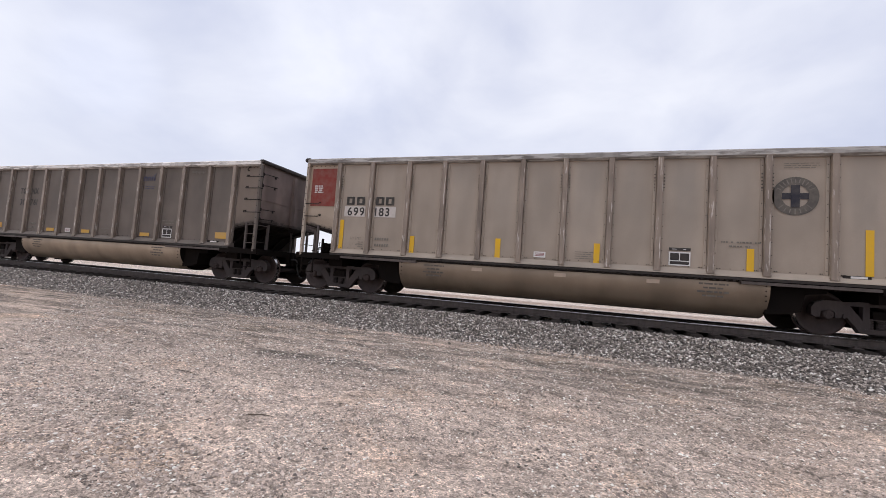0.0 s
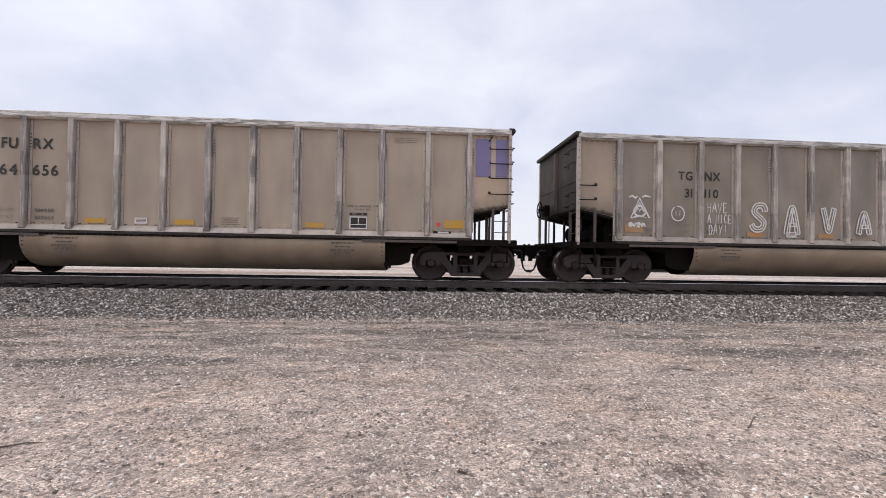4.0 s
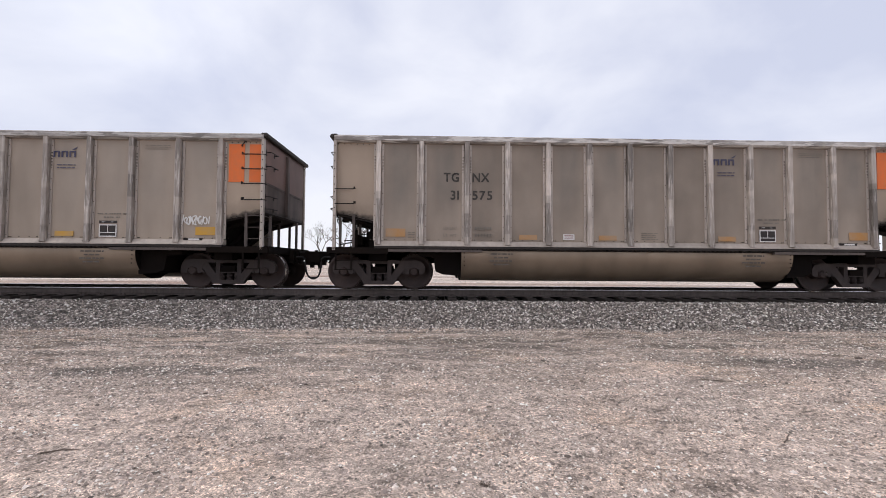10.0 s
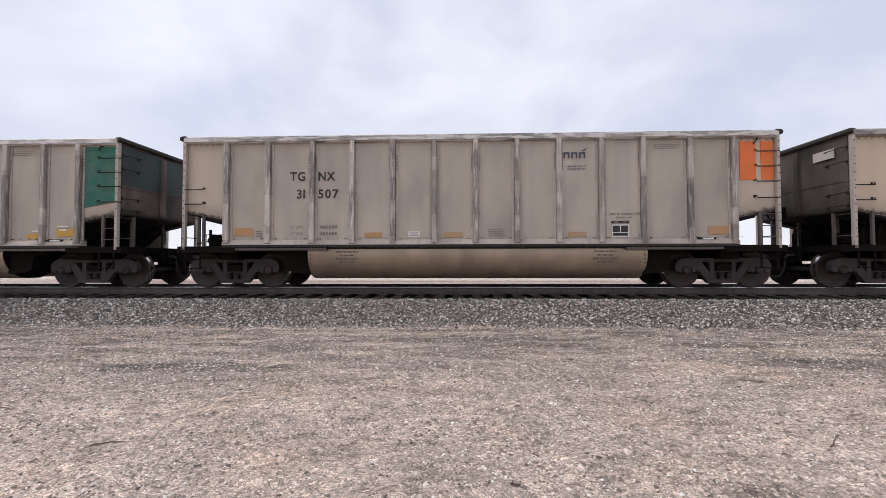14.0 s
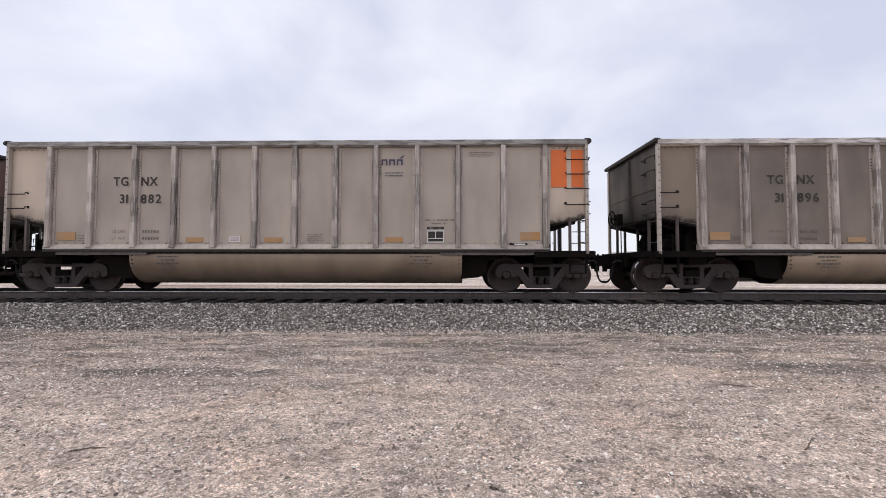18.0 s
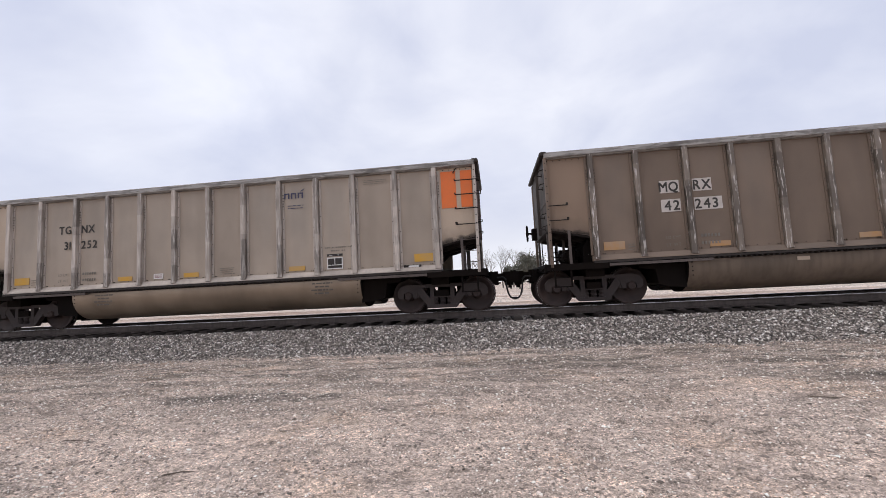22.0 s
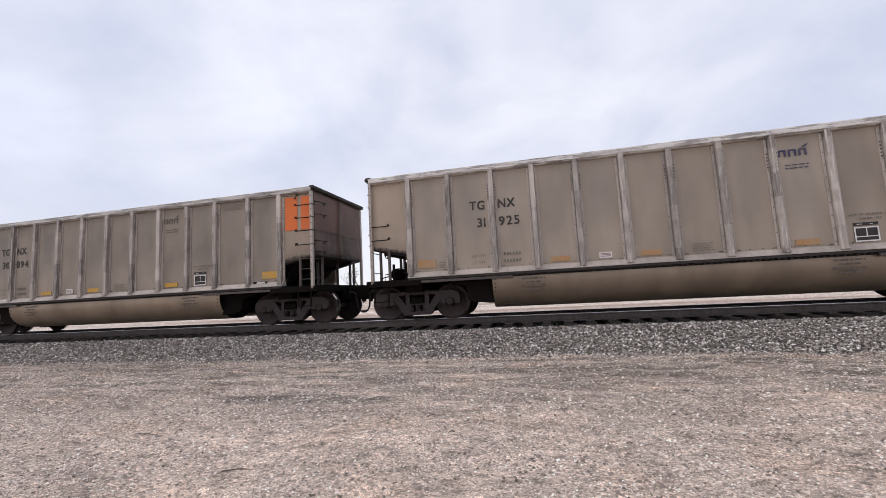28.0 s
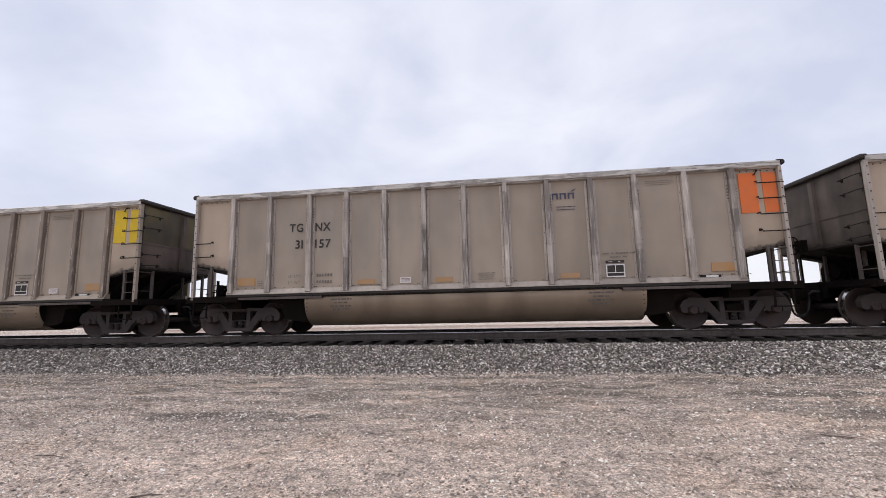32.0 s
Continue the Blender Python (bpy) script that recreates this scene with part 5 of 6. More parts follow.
def add_lettering(car, spec, rng):
    """Reporting marks and numbers on both sides of the third rib, small stencils and reflectors."""
    y = -SKIN - 0.020
    ink = CREAM if spec["body"] == "dark" else LETTER
    z_mark, z_num, h = spec.get("z", (2.685, 2.245, 0.225))
    ribs = spec.get("ribs", RIBS)
    r_at = spec.get("rib", 2)
    xl, xr = ribs[r_at] - 0.205, ribs[r_at] + 0.14
    a, b = spec["mark"]
    c, d = spec["num"]
    sq = spec.get("squeeze", 0.90)
    wide = 0.195 * h / 0.225 * sq / 0.9
    if spec.get("backed"):
        g = Geo()
        for zz, l_txt, r_txt in ((z_mark, a, b), (z_num, c, d)):
            if not l_txt:
                continue
            g.box(xl - wide * len(l_txt) - 0.01, xl + 0.035, y - 0.002, y + 0.006, zz - 0.03, zz + h + 0.03)
            g.box(xr - 0.012, xr + wide * len(r_txt) + 0.015, y - 0.002, y + 0.006, zz - 0.03, zz + h + 0.03)
        part("number_board", g.mesh("number_board", ({True: WHITE, "faint": SMUDGE, "dusty": DUSTY}[spec["backed"]],)), car, label="pale patch behind the lettering")
    yt = y - 0.004
    for txt, xx, rt, zz in ((a, xl, True, z_mark), (b, xr, False, z_mark), (c, xl, True, z_num), (d, xr, False, z_num)):
        if txt:
            g = Geo()
            digits = txt.isdigit()
            write(g, txt, xx, zz, h, yt, sq * (1.1 if digits else 1.0), 0.24 if digits else 0.16, rt, spec.get("bold", 0.012))
            part("lettering", g.mesh("lettering", (ink,)), car)
    if spec.get("extra"):
        g = Geo()
        write(g, spec["extra"], RIBS[3] + 0.17, z_num, h, yt, sq, 0.15, False, 0.014)
        part("lettering", g.mesh("lettering", (ink,)), car)
    if spec["body"] == "dark":
        small = WHITE
    else:
        small = FAINT

    def build_limits(g):
        write(g, "LD LMT", xl - 0.36, 1.50, 0.075, yt, 0.9, 0.16)
        write(g, "LT WT", xl - 0.36, 1.33, 0.075, yt, 0.9, 0.16)
        r = random.Random(2)
        for zz in (1.575, 1.405):
            for q in range(6):
                x = xr + 0.06 + 0.073 * q
                g.box(x, x + r.uniform(0.036, 0.05), yt - 0.003, yt, zz - 0.07, zz - 0.012)
                g.box(x + 0.012, x + 0.05, yt - 0.003, yt, zz - 0.012, zz)

    part("weight_stencil", shared(f"weight_stencil_{xl:.2f}", build_limits, small), car)["kind"] = "stuff"

    def build_notes(g):
        r = random.Random(5)
        bars(g, RIBS[6] + 0.30, RIBS[6] + 0.78, 1.46, 4, 0.014, 0.05, yt, r)
        bars(g, RIBS[10] + 0.28, RIBS[10] + 0.90, 3.50, 3, 0.012, 0.045, yt, r, 0.15)
        bars(g, RIBS[0] + 0.73, RIBS[0] + 0.92, 1.44, 3, 0.02, 0.06, yt, r)
        for x0, x1, zz in ((0.2, 0.86, 1.80), (0.35, 0.72, 1.715)):
            x = RIBS[9] + x0
            while x < RIBS[9] + x1:
                w = r.uniform(0.02, 0.055)
                g.box(x, x + w, yt - 0.003, yt, zz, zz + 0.034)
                x += w + r.choice((0.018, 0.018, 0.06))

    part("small_stencil", shared("small_stencil", build_notes, small), car)["kind"] = "stuff"

    bx0, bx1, bz0, bz1 = 11.40, 11.82, 1.26, 1.56

    def build_frame(g):
        xm = (bx0 + bx1) / 2
        p = [(bx0, bz0), (bx1, bz0), (bx1, bz1), (bx0, bz1)]
        holes = ((bx0 + 0.026, xm - 0.009, bz0 + 0.112, bz1 - 0.026), (xm + 0.009, bx1 - 0.026, bz0 + 0.112, bz1 - 0.026), (bx0 + 0.026, bx1 - 0.026, bz0 + 0.026, bz0 + 0.095))
        xs = sorted({bx0, bx1, *(h[0] for h in holes), *(h[1] for h in holes)})
        zs = sorted({bz0, bz1, *(h[2] for h in holes), *(h[3] for h in holes)})
        k = len(g.v)
        g.v += [(x, y - 0.005, z) for z in zs for x in xs]
        for a in range(len(xs) - 1):
            for b in range(len(zs) - 1):
                mx, mz = (xs[a] + xs[a + 1]) / 2, (zs[b] + zs[b + 1]) / 2
                if not any(h[0] < mx < h[1] and h[2] < mz < h[3] for h in holes):
                    q = k + b * len(xs) + a
                    g.face((q, q + 1, q + 1 + len(xs), q + len(xs)))

    alt = spec.get("tall")
    bo = part("stencil_board", shared("stencil_board", lambda q: q.box(bx0, bx1, y - 0.002, y + 0.004, bz0, bz1), BOARD), car, (spec.get("board", -1.02 if alt else 0), 0, 0), label="black service record board with white frame")
    part("board_frame", shared("board_frame", build_frame, WHITE), bo)
    part("board_head", shared("board_head", lambda q: q.box(bx0, bx1, y - 0.002, y + 0.004, bz1 + 0.03, bz1 + 0.09), BOARD), bo)
    part("board_print", shared("board_print", lambda q: [q.box(x, x + w, y - 0.006, y - 0.001, z, z + 0.012) for x, w, z in ((11.46, 0.09, 1.612), (11.68, 0.05, 1.612))], WHITE), bo)
    aside = spec.get("placard", (1.0 if spec["body"] == "tan" else -3.4) if alt else 0)
    if aside is not None:
        pl = part("white_placard", shared("white_placard", lambda q: q.box(6.47, 6.75, y - 0.003, y + 0.005, 1.275, 1.415), WHITE), car, (aside, 0, 0))
        part("placard_print", shared("placard_print", lambda q: [q.box(6.50, 6.72, y - 0.006, y - 0.002, z, z + 0.013) for z in (1.372, 1.342, 1.312)], CRIMSON), pl)
    tube_y = -1.507
    if spec["body"] != "brown":
        def build_tub_notes(g):
            r = random.Random(8)
            for x in (4.95, 11.25):
                for q in range(4):
                    w = (0.55, 0.38, 0.6, 0.42)[q]
                    bars(g, x - w / 2, x + w / 2, 0.93 - q * 0.085, 1, 0.035, 0.1, tube_y + (0.005 if q < 3 else 0.0), r, 0.05)
        part("tub_stencil", shared("tub_stencil", build_tub_notes, WHITE if spec["body"] == "dark" else WORN_INK), car)["kind"] = "stuff"
    ref = REFLEX if spec.get("bright", rng.random() < 0.45) else REFLEX_W
    if spec.get("tall"):
        for x, z0, z1 in spec["tall"]:
            g = Geo()
            g.box(x, x + 0.13, y - 0.004, y + 0.004, z0, z1)
            part("reflector", g.mesh("tall_reflector", (REFLEX_T,)), car, label="tall yellow reflector strip")
    if spec.get("plates"):
        for x in spec["plates"]:
            part("tub_plate", shared("tub_plate", lambda q: q.box(0, 0.26, tube_y - 0.004, tube_y + 0.012, 0.845, 0.93), PLATE), car, (x, 0, 0), label="pale worn reflector plate")
    if spec.get("tall"):
        if spec["body"] == "dark":
            for x in (3.95, 5.9, 8.0, 10.1):
                part("reflector", shared("tub_reflector", lambda q: q.box(0, 0.22, tube_y - 0.004, tube_y + 0.01, 0.84, 0.93), REFLEX_W), car, (x, 0, 0))
    else:
        big = shared("end_reflector", lambda q: q.box(0, 0.48, y - 0.004, y + 0.004, 1.32, 1.52), ref)
        low = shared("reflector", lambda q: q.box(0, 0.44, y - 0.004, y + 0.004, 1.27, 1.39), ref)
        part("reflector", big, car, (RIBS[0] + 0.18, 0, 0))
        part("reflector", big, car, (RIBS[12] - 0.60, 0, 0))
        for x in spec.get("low", (RIBS[3] + 0.30, RIBS[5] + 0.25, RIBS[8] + 0.22)):
            part("reflector", low, car, (x, 0, 0))

    def build_tag(g):
        g.box(13.42, 13.86, -SKIN - 0.045, -SKIN, 1.185, 1.245, 0)
        g.box(13.54, 13.80, -SKIN - 0.05, -SKIN - 0.04, 1.195, 1.235, 1)

    part("tag_reader_plate", shared("tag_reader_plate", build_tag, (BOLT, WHITE)), car)
    if spec.get("emblem"):
        def build_emblem(g):
            x, z = 10.26, 3.18
            for q in range(3):
                a = x + q * 0.19
                for b in ((a, a + 0.04, z, z + 0.15), (a + 0.11, a + 0.15, z, z + 0.15), (a + 0.04, a + 0.11, z + 0.115, z + 0.15)):
                    g.box(b[0], b[1], yt - 0.001, yt + 0.003, b[2], b[3])
            g.prism([(x + 0.44, z + 0.185), (x + 0.58, z + 0.26), (x + 0.54, z + 0.20), (x + 0.48, z + 0.175)], "y", yt - 0.001, yt + 0.003)
            r = random.Random(3)
            bars(g, x + 0.1, x + 0.55, z - 0.18, 2, 0.02, 0.07, yt, r, 0.1)
        part("emblem", shared("emblem", build_emblem, BLUE if spec.get("clear", rng.random() < 0.5) else WORN_INK), car, label="faded slate blue company emblem")["kind"] = "stuff"


def add_marks(car, spec, rng):
    """Sprayed tags, spots and emblems that set a car apart."""
    y = -SKIN - 0.030
    ink = {"white": CHALK, "black": SCRAWL, "pink": PINK, "crimson": CRIMSON, "red": CORAL}
    for what, colour, x0, x1, z0, z1 in spec.get("tags", ()):
        g = Geo()
        yy = -1.515 if z1 < 1.0 else y
        if what == "scribble":
            scribble(g, x0, x1, z0, z1, yy, rng, 0, 0.024 if colour == "black" else (0.026 if z1 < 1.0 else 0.029))
        elif what == "dot":
            p = [(x0 + (x1 - x0) * (0.5 + 0.5 * math.cos(j * math.pi / 6)), z0 + (z1 - z0) * (0.5 + 0.5 * math.sin(j * math.pi / 6))) for j in range(12)]
            g.prism(p, "y", yy - 0.002, yy)
        elif what == "patch":
            g.box(x0, x1, yy - 0.002, yy + 0.008, z0, z1)
        elif what == "ring":
            p = [((x0 + x1) / 2 + (x1 - x0) / 2 * math.cos(j * math.pi / 12), (z0 + z1) / 2 + (z1 - z0) / 2 * math.sin(j * math.pi / 12)) for j in range(25)]
            strokes(g, p, yy, 0.028)
            scribble(g, x0 + 0.12, x1 - 0.12, z0 + 0.18, z1 - 0.18, yy - 0.006, rng, 0, 0.022)
        elif what == "smile":
            mx, mz, r = (x0 + x1) / 2, (z0 + z1) / 2, (x1 - x0) / 2
            strokes(g, [(mx + r * math.cos(2.1 + 6.0 * j / 18), mz + r * 1.1 * math.sin(2.1 + 6.0 * j / 18)) for j in range(19)], yy, 0.032)
            strokes(g, [(mx - 0.055, mz + 0.07), (mx - 0.05, mz - 0.07)], yy, 0.032)
            strokes(g, [(mx + 0.055, mz + 0.08), (mx + 0.05, mz - 0.06)], yy, 0.032)
        elif what == "pyramid":
            w, hh = x1 - x0, z1 - z0
            for q, line in enumerate((((0.1, 0.1), (0.5, 0.95), (0.95, 0.12), (0.5, 0.2), (0.1, 0.1)), ((0.2, 0.3), (0.5, 0.75), (0.8, 0.32)), ((0.3, 0.35), (0.42, 0.55), (0.5, 0.4), (0.58, 0.55), (0.7, 0.36)), ((0.0, 0.98), (0.15, 1.05), (0.3, 0.96), (0.4, 1.04)), ((0.6, 1.0), (0.75, 1.06), (1.0, 1.0)))):
                strokes(g, [(x0 + w * a, z0 + hh * b) for a, b in line], yy - 0.003 * q, 0.055)
            strokes(g, [(x0 + w * (0.5 + 0.27 * math.cos(j * math.pi / 8)), z0 + hh * (0.40 + 0.22 * math.sin(j * math.pi / 8))) for j in range(17)], yy - 0.016, 0.05)
        elif what == "hollow":
            w, hh = x1 - x0, z1 - z0
            at = lambda line: smooth_line([(x0 + w * (0.12 + 0.76 * a), z0 + hh * (0.07 + 0.86 * b)) for a, b in line])
            hollow(g, at(BONES[colour[1]]), yy, 0.066, 0.036)
            strokes(g, at(BONES[colour[1]]), yy - 0.012, 0.030)
            if colour[1] in "AE":
                hollow(g, at(BONES["bar" if colour[1] == "A" else "arm"]), yy - 0.016, 0.045, 0.03)
        elif what == "note":
            spray_write(g, colour[1], x0, x1, z0, z1, yy, 0.032)
        elif what in ("dome", "loop"):
            w, hh = x1 - x0, z1 - z0
            lines = {"dome": (((0.05, 0.7), (0.2, 0.9), (0.5, 0.98), (0.88, 0.88), (0.88, 0.62), (0.5, 0.56), (0.2, 0.66)), ((-0.02, 0.38), (0.2, 0.55), (0.45, 0.5), (0.6, 0.35), (0.5, 0.1), (0.4, 0.03))), "loop": (((0.05, 0.6), (0.1, 0.9), (0.45, 1.0), (0.6, 0.75), (0.4, 0.4), (0.08, 0.06), (0.4, 0.0), (1.0, 0.05)), ((0.58, 0.76), (0.75, 0.84), (0.97, 0.8)))}[what]
            for q, line in enumerate(lines):
                strokes(g, smooth_line([(x0 + w * a, z0 + hh * b) for a, b in line]), yy - 0.01 * q, 0.13 if what == "dome" and q == 0 else 0.09)
        elif what in ("sprawl", "rambling"):
            w, hh = x1 - x0, z1 - z0
            lines = {"sprawl": (((0.1, 0.95), (0.0, 0.45), (0.3, 0.2), (0.38, 0.62), (0.16, 0.7)), ((0.42, 0.3), (0.5, 0.75), (0.56, 0.3), (0.62, 0.6)), ((0.66, 0.32), (0.78, 0.36), (0.7, 0.55), (0.84, 0.62)), ((0.9, 0.7), (0.86, 0.34), (1.0, 0.46), (0.97, 0.0))), "rambling": (((0.0, 0.82), (0.16, 0.3), (0.24, 0.76), (0.06, 0.5)), ((0.3, 0.4), (0.42, 0.64), (0.46, 0.36), (0.56, 0.62)), ((0.6, 0.38), (0.58, 0.6), (0.74, 0.52), (0.66, 0.4)), ((0.8, 0.7), (0.78, 0.36), (0.92, 0.6), (1.0, 0.95)), ((0.78, 0.2), (0.92, 0.16), (0.86, 0.0)))}[what]
            for q, line in enumerate(lines):
                strokes(g, smooth_line([(x0 + w * a, z0 + hh * b) for a, b in line]), yy - 0.003 * q, 0.032)
        elif what == "hook":
            w, hh = x1 - x0, z1 - z0
            strokes(g, [(x0 + w * a, z0 + hh * b) for a, b in ((1.0, 0.8), (0.85, 0.98), (0.6, 1.0), (0.42, 0.8), (0.35, 0.4), (0.2, 0.1), (0.0, 0.05), (0.5, 0.0), (1.0, 0.04))], yy, 0.095)
        m = ink[colour if isinstance(colour, str) else colour[0]]
        if m is CHALK and (z1 < 1.0 or what in ("hollow", "note", "smile", "pyramid")):
            m = FADED
        mark = part({"dot": "paint_dot", "patch": "sticker"}.get(what, "graffiti"), g.mesh("graffiti", (m,)), car, label=f"{m.name.replace('_', ' ')}")
        if what in ("scribble", "note", "ring", "smile", "pyramid", "sprawl", "rambling"):
            mark["kind"] = "stuff"


def gondola(index, spec):
    """One open-top coal car, running left end at x = 0."""
    rng = random.Random(100 + index)
    body = BODY[spec["body"]]
    rib_m = RIB[spec.get("rib_tone", spec["body"] if spec["body"] in RIB else "tan")]
    flange_m = body if rib_m in (RIB["brown"], RIB["umber"]) else FLANGE
    tub_m = TUB.get(spec["body"], TUB["tan"])
    car = new("coal_car")
    ribs = spec.get("ribs", RIBS)
    for i in range(14):
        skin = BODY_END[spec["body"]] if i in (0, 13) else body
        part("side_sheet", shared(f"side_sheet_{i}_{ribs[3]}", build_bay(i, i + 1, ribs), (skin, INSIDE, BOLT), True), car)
    rib = shared("plain_rib", build_plain_rib, rib_m) if spec["body"] == "dark" else None
    for k, x in enumerate(ribs):
        part("rib", rib or shared(f"rib_{k % 2}", build_rib(k % 2 == 0), (rib_m, RIVET, flange_m)), car, (x, 0, 0))
    part("far_side_wall", shared("far_side_wall", build_far_wall, body), car)
    chord = shared("top_chord", build_chord, CHORD_DARK if spec["body"] == "dark" else CHORD)
    part("top_chord", chord, car)
    part("top_chord", chord, car, (CAR_LENGTH, 0, 0), rot=(0, 0, math.pi))
    sill = shared("side_sill", build_sill, (SKIRT if flange_m is FLANGE and spec["body"] != "dark" else body, CAP))
    part("side_sill", sill, car)
    part("side_sill", sill, car, (CAR_LENGTH, 0, 0), rot=(0, 0, math.pi))
    corner = shared("corner_post", build_corner, (rib_m if spec["body"] == "dark" else flange_m, BOLT))
    for x in (END_A + 0.03, END_B - 0.03):
        part("corner_post", corner, car, (x, 0, 0))
        part("corner_post", corner, car, (x, 0, 0), rot=(0, 0, math.pi))
    hue = spec.get("end")
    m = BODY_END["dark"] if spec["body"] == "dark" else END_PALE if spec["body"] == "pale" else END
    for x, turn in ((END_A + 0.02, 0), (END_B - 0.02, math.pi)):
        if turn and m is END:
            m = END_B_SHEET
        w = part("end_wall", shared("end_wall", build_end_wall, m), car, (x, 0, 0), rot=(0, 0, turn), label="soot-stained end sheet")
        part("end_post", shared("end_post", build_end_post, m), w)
        if turn and hue in SOILED:
            for y0, y1 in ((-1.44, -0.09), (0.09, 1.44)):
                part("colour_patch", shared(f"colour_patch_{y0}", lambda q: q.box(-0.006, 0.002, y0, y1, 2.645, 3.66), SOILED[hue]), w, label=f"soiled {hue} patch")
    ech = shared("end_chord", build_end_chord, CAP)
    part("end_chord", ech, car, (END_A, 0, 0))
    part("end_chord", ech, car, (END_B, 0, 0), rot=(0, 0, math.pi))
    slope = shared("slope_sheet", build_slope, SLOPE_BLACK)
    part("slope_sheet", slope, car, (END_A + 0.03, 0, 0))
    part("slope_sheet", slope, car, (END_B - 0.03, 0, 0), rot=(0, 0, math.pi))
    tub = shared("tub", build_tub, tub_m, True)
    flange = shared("tub_flange", build_tub_flange, BOLT)
    t = part("tub", tub, car, label="round-bottomed lower body")
    part("tub_flange", flange, t)
    part("tub", tub, car, (CAR_LENGTH + 0.04, 0, 0), rot=(0, 0, math.pi))
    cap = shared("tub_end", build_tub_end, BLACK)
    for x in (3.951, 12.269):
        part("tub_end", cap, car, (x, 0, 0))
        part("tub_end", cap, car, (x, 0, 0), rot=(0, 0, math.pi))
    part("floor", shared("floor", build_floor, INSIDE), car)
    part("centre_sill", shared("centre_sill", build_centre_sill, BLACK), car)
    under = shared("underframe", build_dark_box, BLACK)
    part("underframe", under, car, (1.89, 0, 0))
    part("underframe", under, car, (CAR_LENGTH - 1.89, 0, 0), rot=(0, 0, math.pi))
    plate = shared("shear_plate", build_shear_plate, RAIL)
    part("shear_plate", plate, car)
    part("shear_plate", plate, car, (CAR_LENGTH, 0, 0), rot=(0, 0, math.pi))
    plat = shared("end_platform", build_platform, BLACK)
    part("end_platform", plat, car, (0.72, 0, 0))
    part("end_platform", plat, car, (CAR_LENGTH - 0.72, 0, 0), rot=(0, 0, math.pi))
    post = shared("platform_post", build_posts, RAIL)
    for x, ys in ((1.32, (-1.50, -0.6, 0.6, 1.50)), (14.90, (-1.50, -0.6, 0.6, 1.50)), (END_A + 0.05, (-1.0, 1.0)), (END_B - 0.05, (-1.0, 1.0))):
        for yy in ys:
            part("platform_post", post, car, (x, yy, 0))
    stirrup = shared("sill_step", build_step, BLACK)
    for x in (END_A + 0.27, END_B - 0.27):
        part("sill_step", stirrup, car, (x, 0, 0))
    grab = shared("grab_iron", lambda q: q.add(_geo(build_grab), 0, 0, 0, -0.85, 1.0), BOLT)
    for z in (2.545, 2.185):
        part("grab_iron", grab, car, (END_A + 0.26, 0, z))
    grab_r = shared("ladder_rung", build_grab, BOLT)
    for z in (3.365, 3.005, 2.645, 2.255):
        part("ladder_rung", grab_r, car, (END_B - 0.25, 0, z))
    low_rung = shared("low_rung", lambda q: q.tube([(-0.42, -1.52, 0), (0.0, -1.54, 0), (0.02, -1.54, 0)], 0.011, 6), RAIL)
    for z in (1.24, 1.52, 1.80):
        part("ladder_rung", low_rung, car, (END_B - 0.03, 0, z))
    end_low = shared("low_end_rung", lambda q: q.tube([(0, -1.57, 0), (-0.0, -1.3, 0), (0, -0.98, 0)], 0.011, 6), RAIL)
    for x in (END_A + 0.03, END_B - 0.03):
        for z in (1.28, 1.80):
            part("end_rung", end_low, car, (x, 0, z))
    part("top_hook", shared("top_hook", build_hook, BOLT), car, (END_B - 0.52, 0, 3.55))
    eg = shared("end_rung", build_end_grab, BOLT)
    for z in (3.4, 3.05, 2.3, 2.0):
        part("end_rung", eg, car, (END_A + 0.02, -1.18, z))
        part("end_rung", eg, car, (END_B - 0.02, -1.18, z), rot=(0, 0, math.pi))
    lift = shared("uncoupling_lever", build_lift_bar, BLACK)
    part("uncoupling_lever", lift, car, (0.70, 0, 0.93))
    part("uncoupling_lever", lift, car, (CAR_LENGTH - 0.70, 0, 0.93), rot=(0, 0, math.pi))
    cp = shared("coupler", build_coupler, BLACK)
    part("coupler", cp, car)
    part("coupler", cp, car, (CAR_LENGTH, 0, 0), rot=(0, 0, math.pi))
    hose = shared("air_hose", build_hose, RUBBER, True)
    part("air_hose", hose, car)
    part("air_hose", shared("air_hose_far", lambda q: q.add(_geo(build_hose), 0, 0, 0, -1.0, 1.0), RUBBER, True), car, (CAR_LENGTH, 0, 0))
    part("brake_wheel", shared("brake_wheel", build_brake_wheel, BLACK), car, (END_A - 0.33, 0.45, 2.05))
    part("air_reservoir", shared("air_reservoir", build_reservoir, BLACK, True), car, (1.35, 0.55, 1.33))
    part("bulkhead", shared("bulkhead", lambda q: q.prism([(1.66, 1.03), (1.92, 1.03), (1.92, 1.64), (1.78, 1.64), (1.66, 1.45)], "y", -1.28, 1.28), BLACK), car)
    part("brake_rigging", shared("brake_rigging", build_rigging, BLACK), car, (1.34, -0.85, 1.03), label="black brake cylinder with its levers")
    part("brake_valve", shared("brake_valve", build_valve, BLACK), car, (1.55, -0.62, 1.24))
    for k, p in enumerate(PIPES):
        part("brake_pipe", shared(f"brake_pipe_{k}", lambda q: q.tube(p, 0.016, 6), BLACK), car, (1.35, 0, 0))
    add_truck(car, 1.89)
    add_truck(car, CAR_LENGTH - 1.89)
    if hue:
        end_panels(car, hue, spec.get("style", ""), "B")
    if spec.get("end_a"):
        end_panels(car, spec["end_a"], "", "A")
    add_lettering(car, spec, rng)
    add_marks(car, spec, rng)
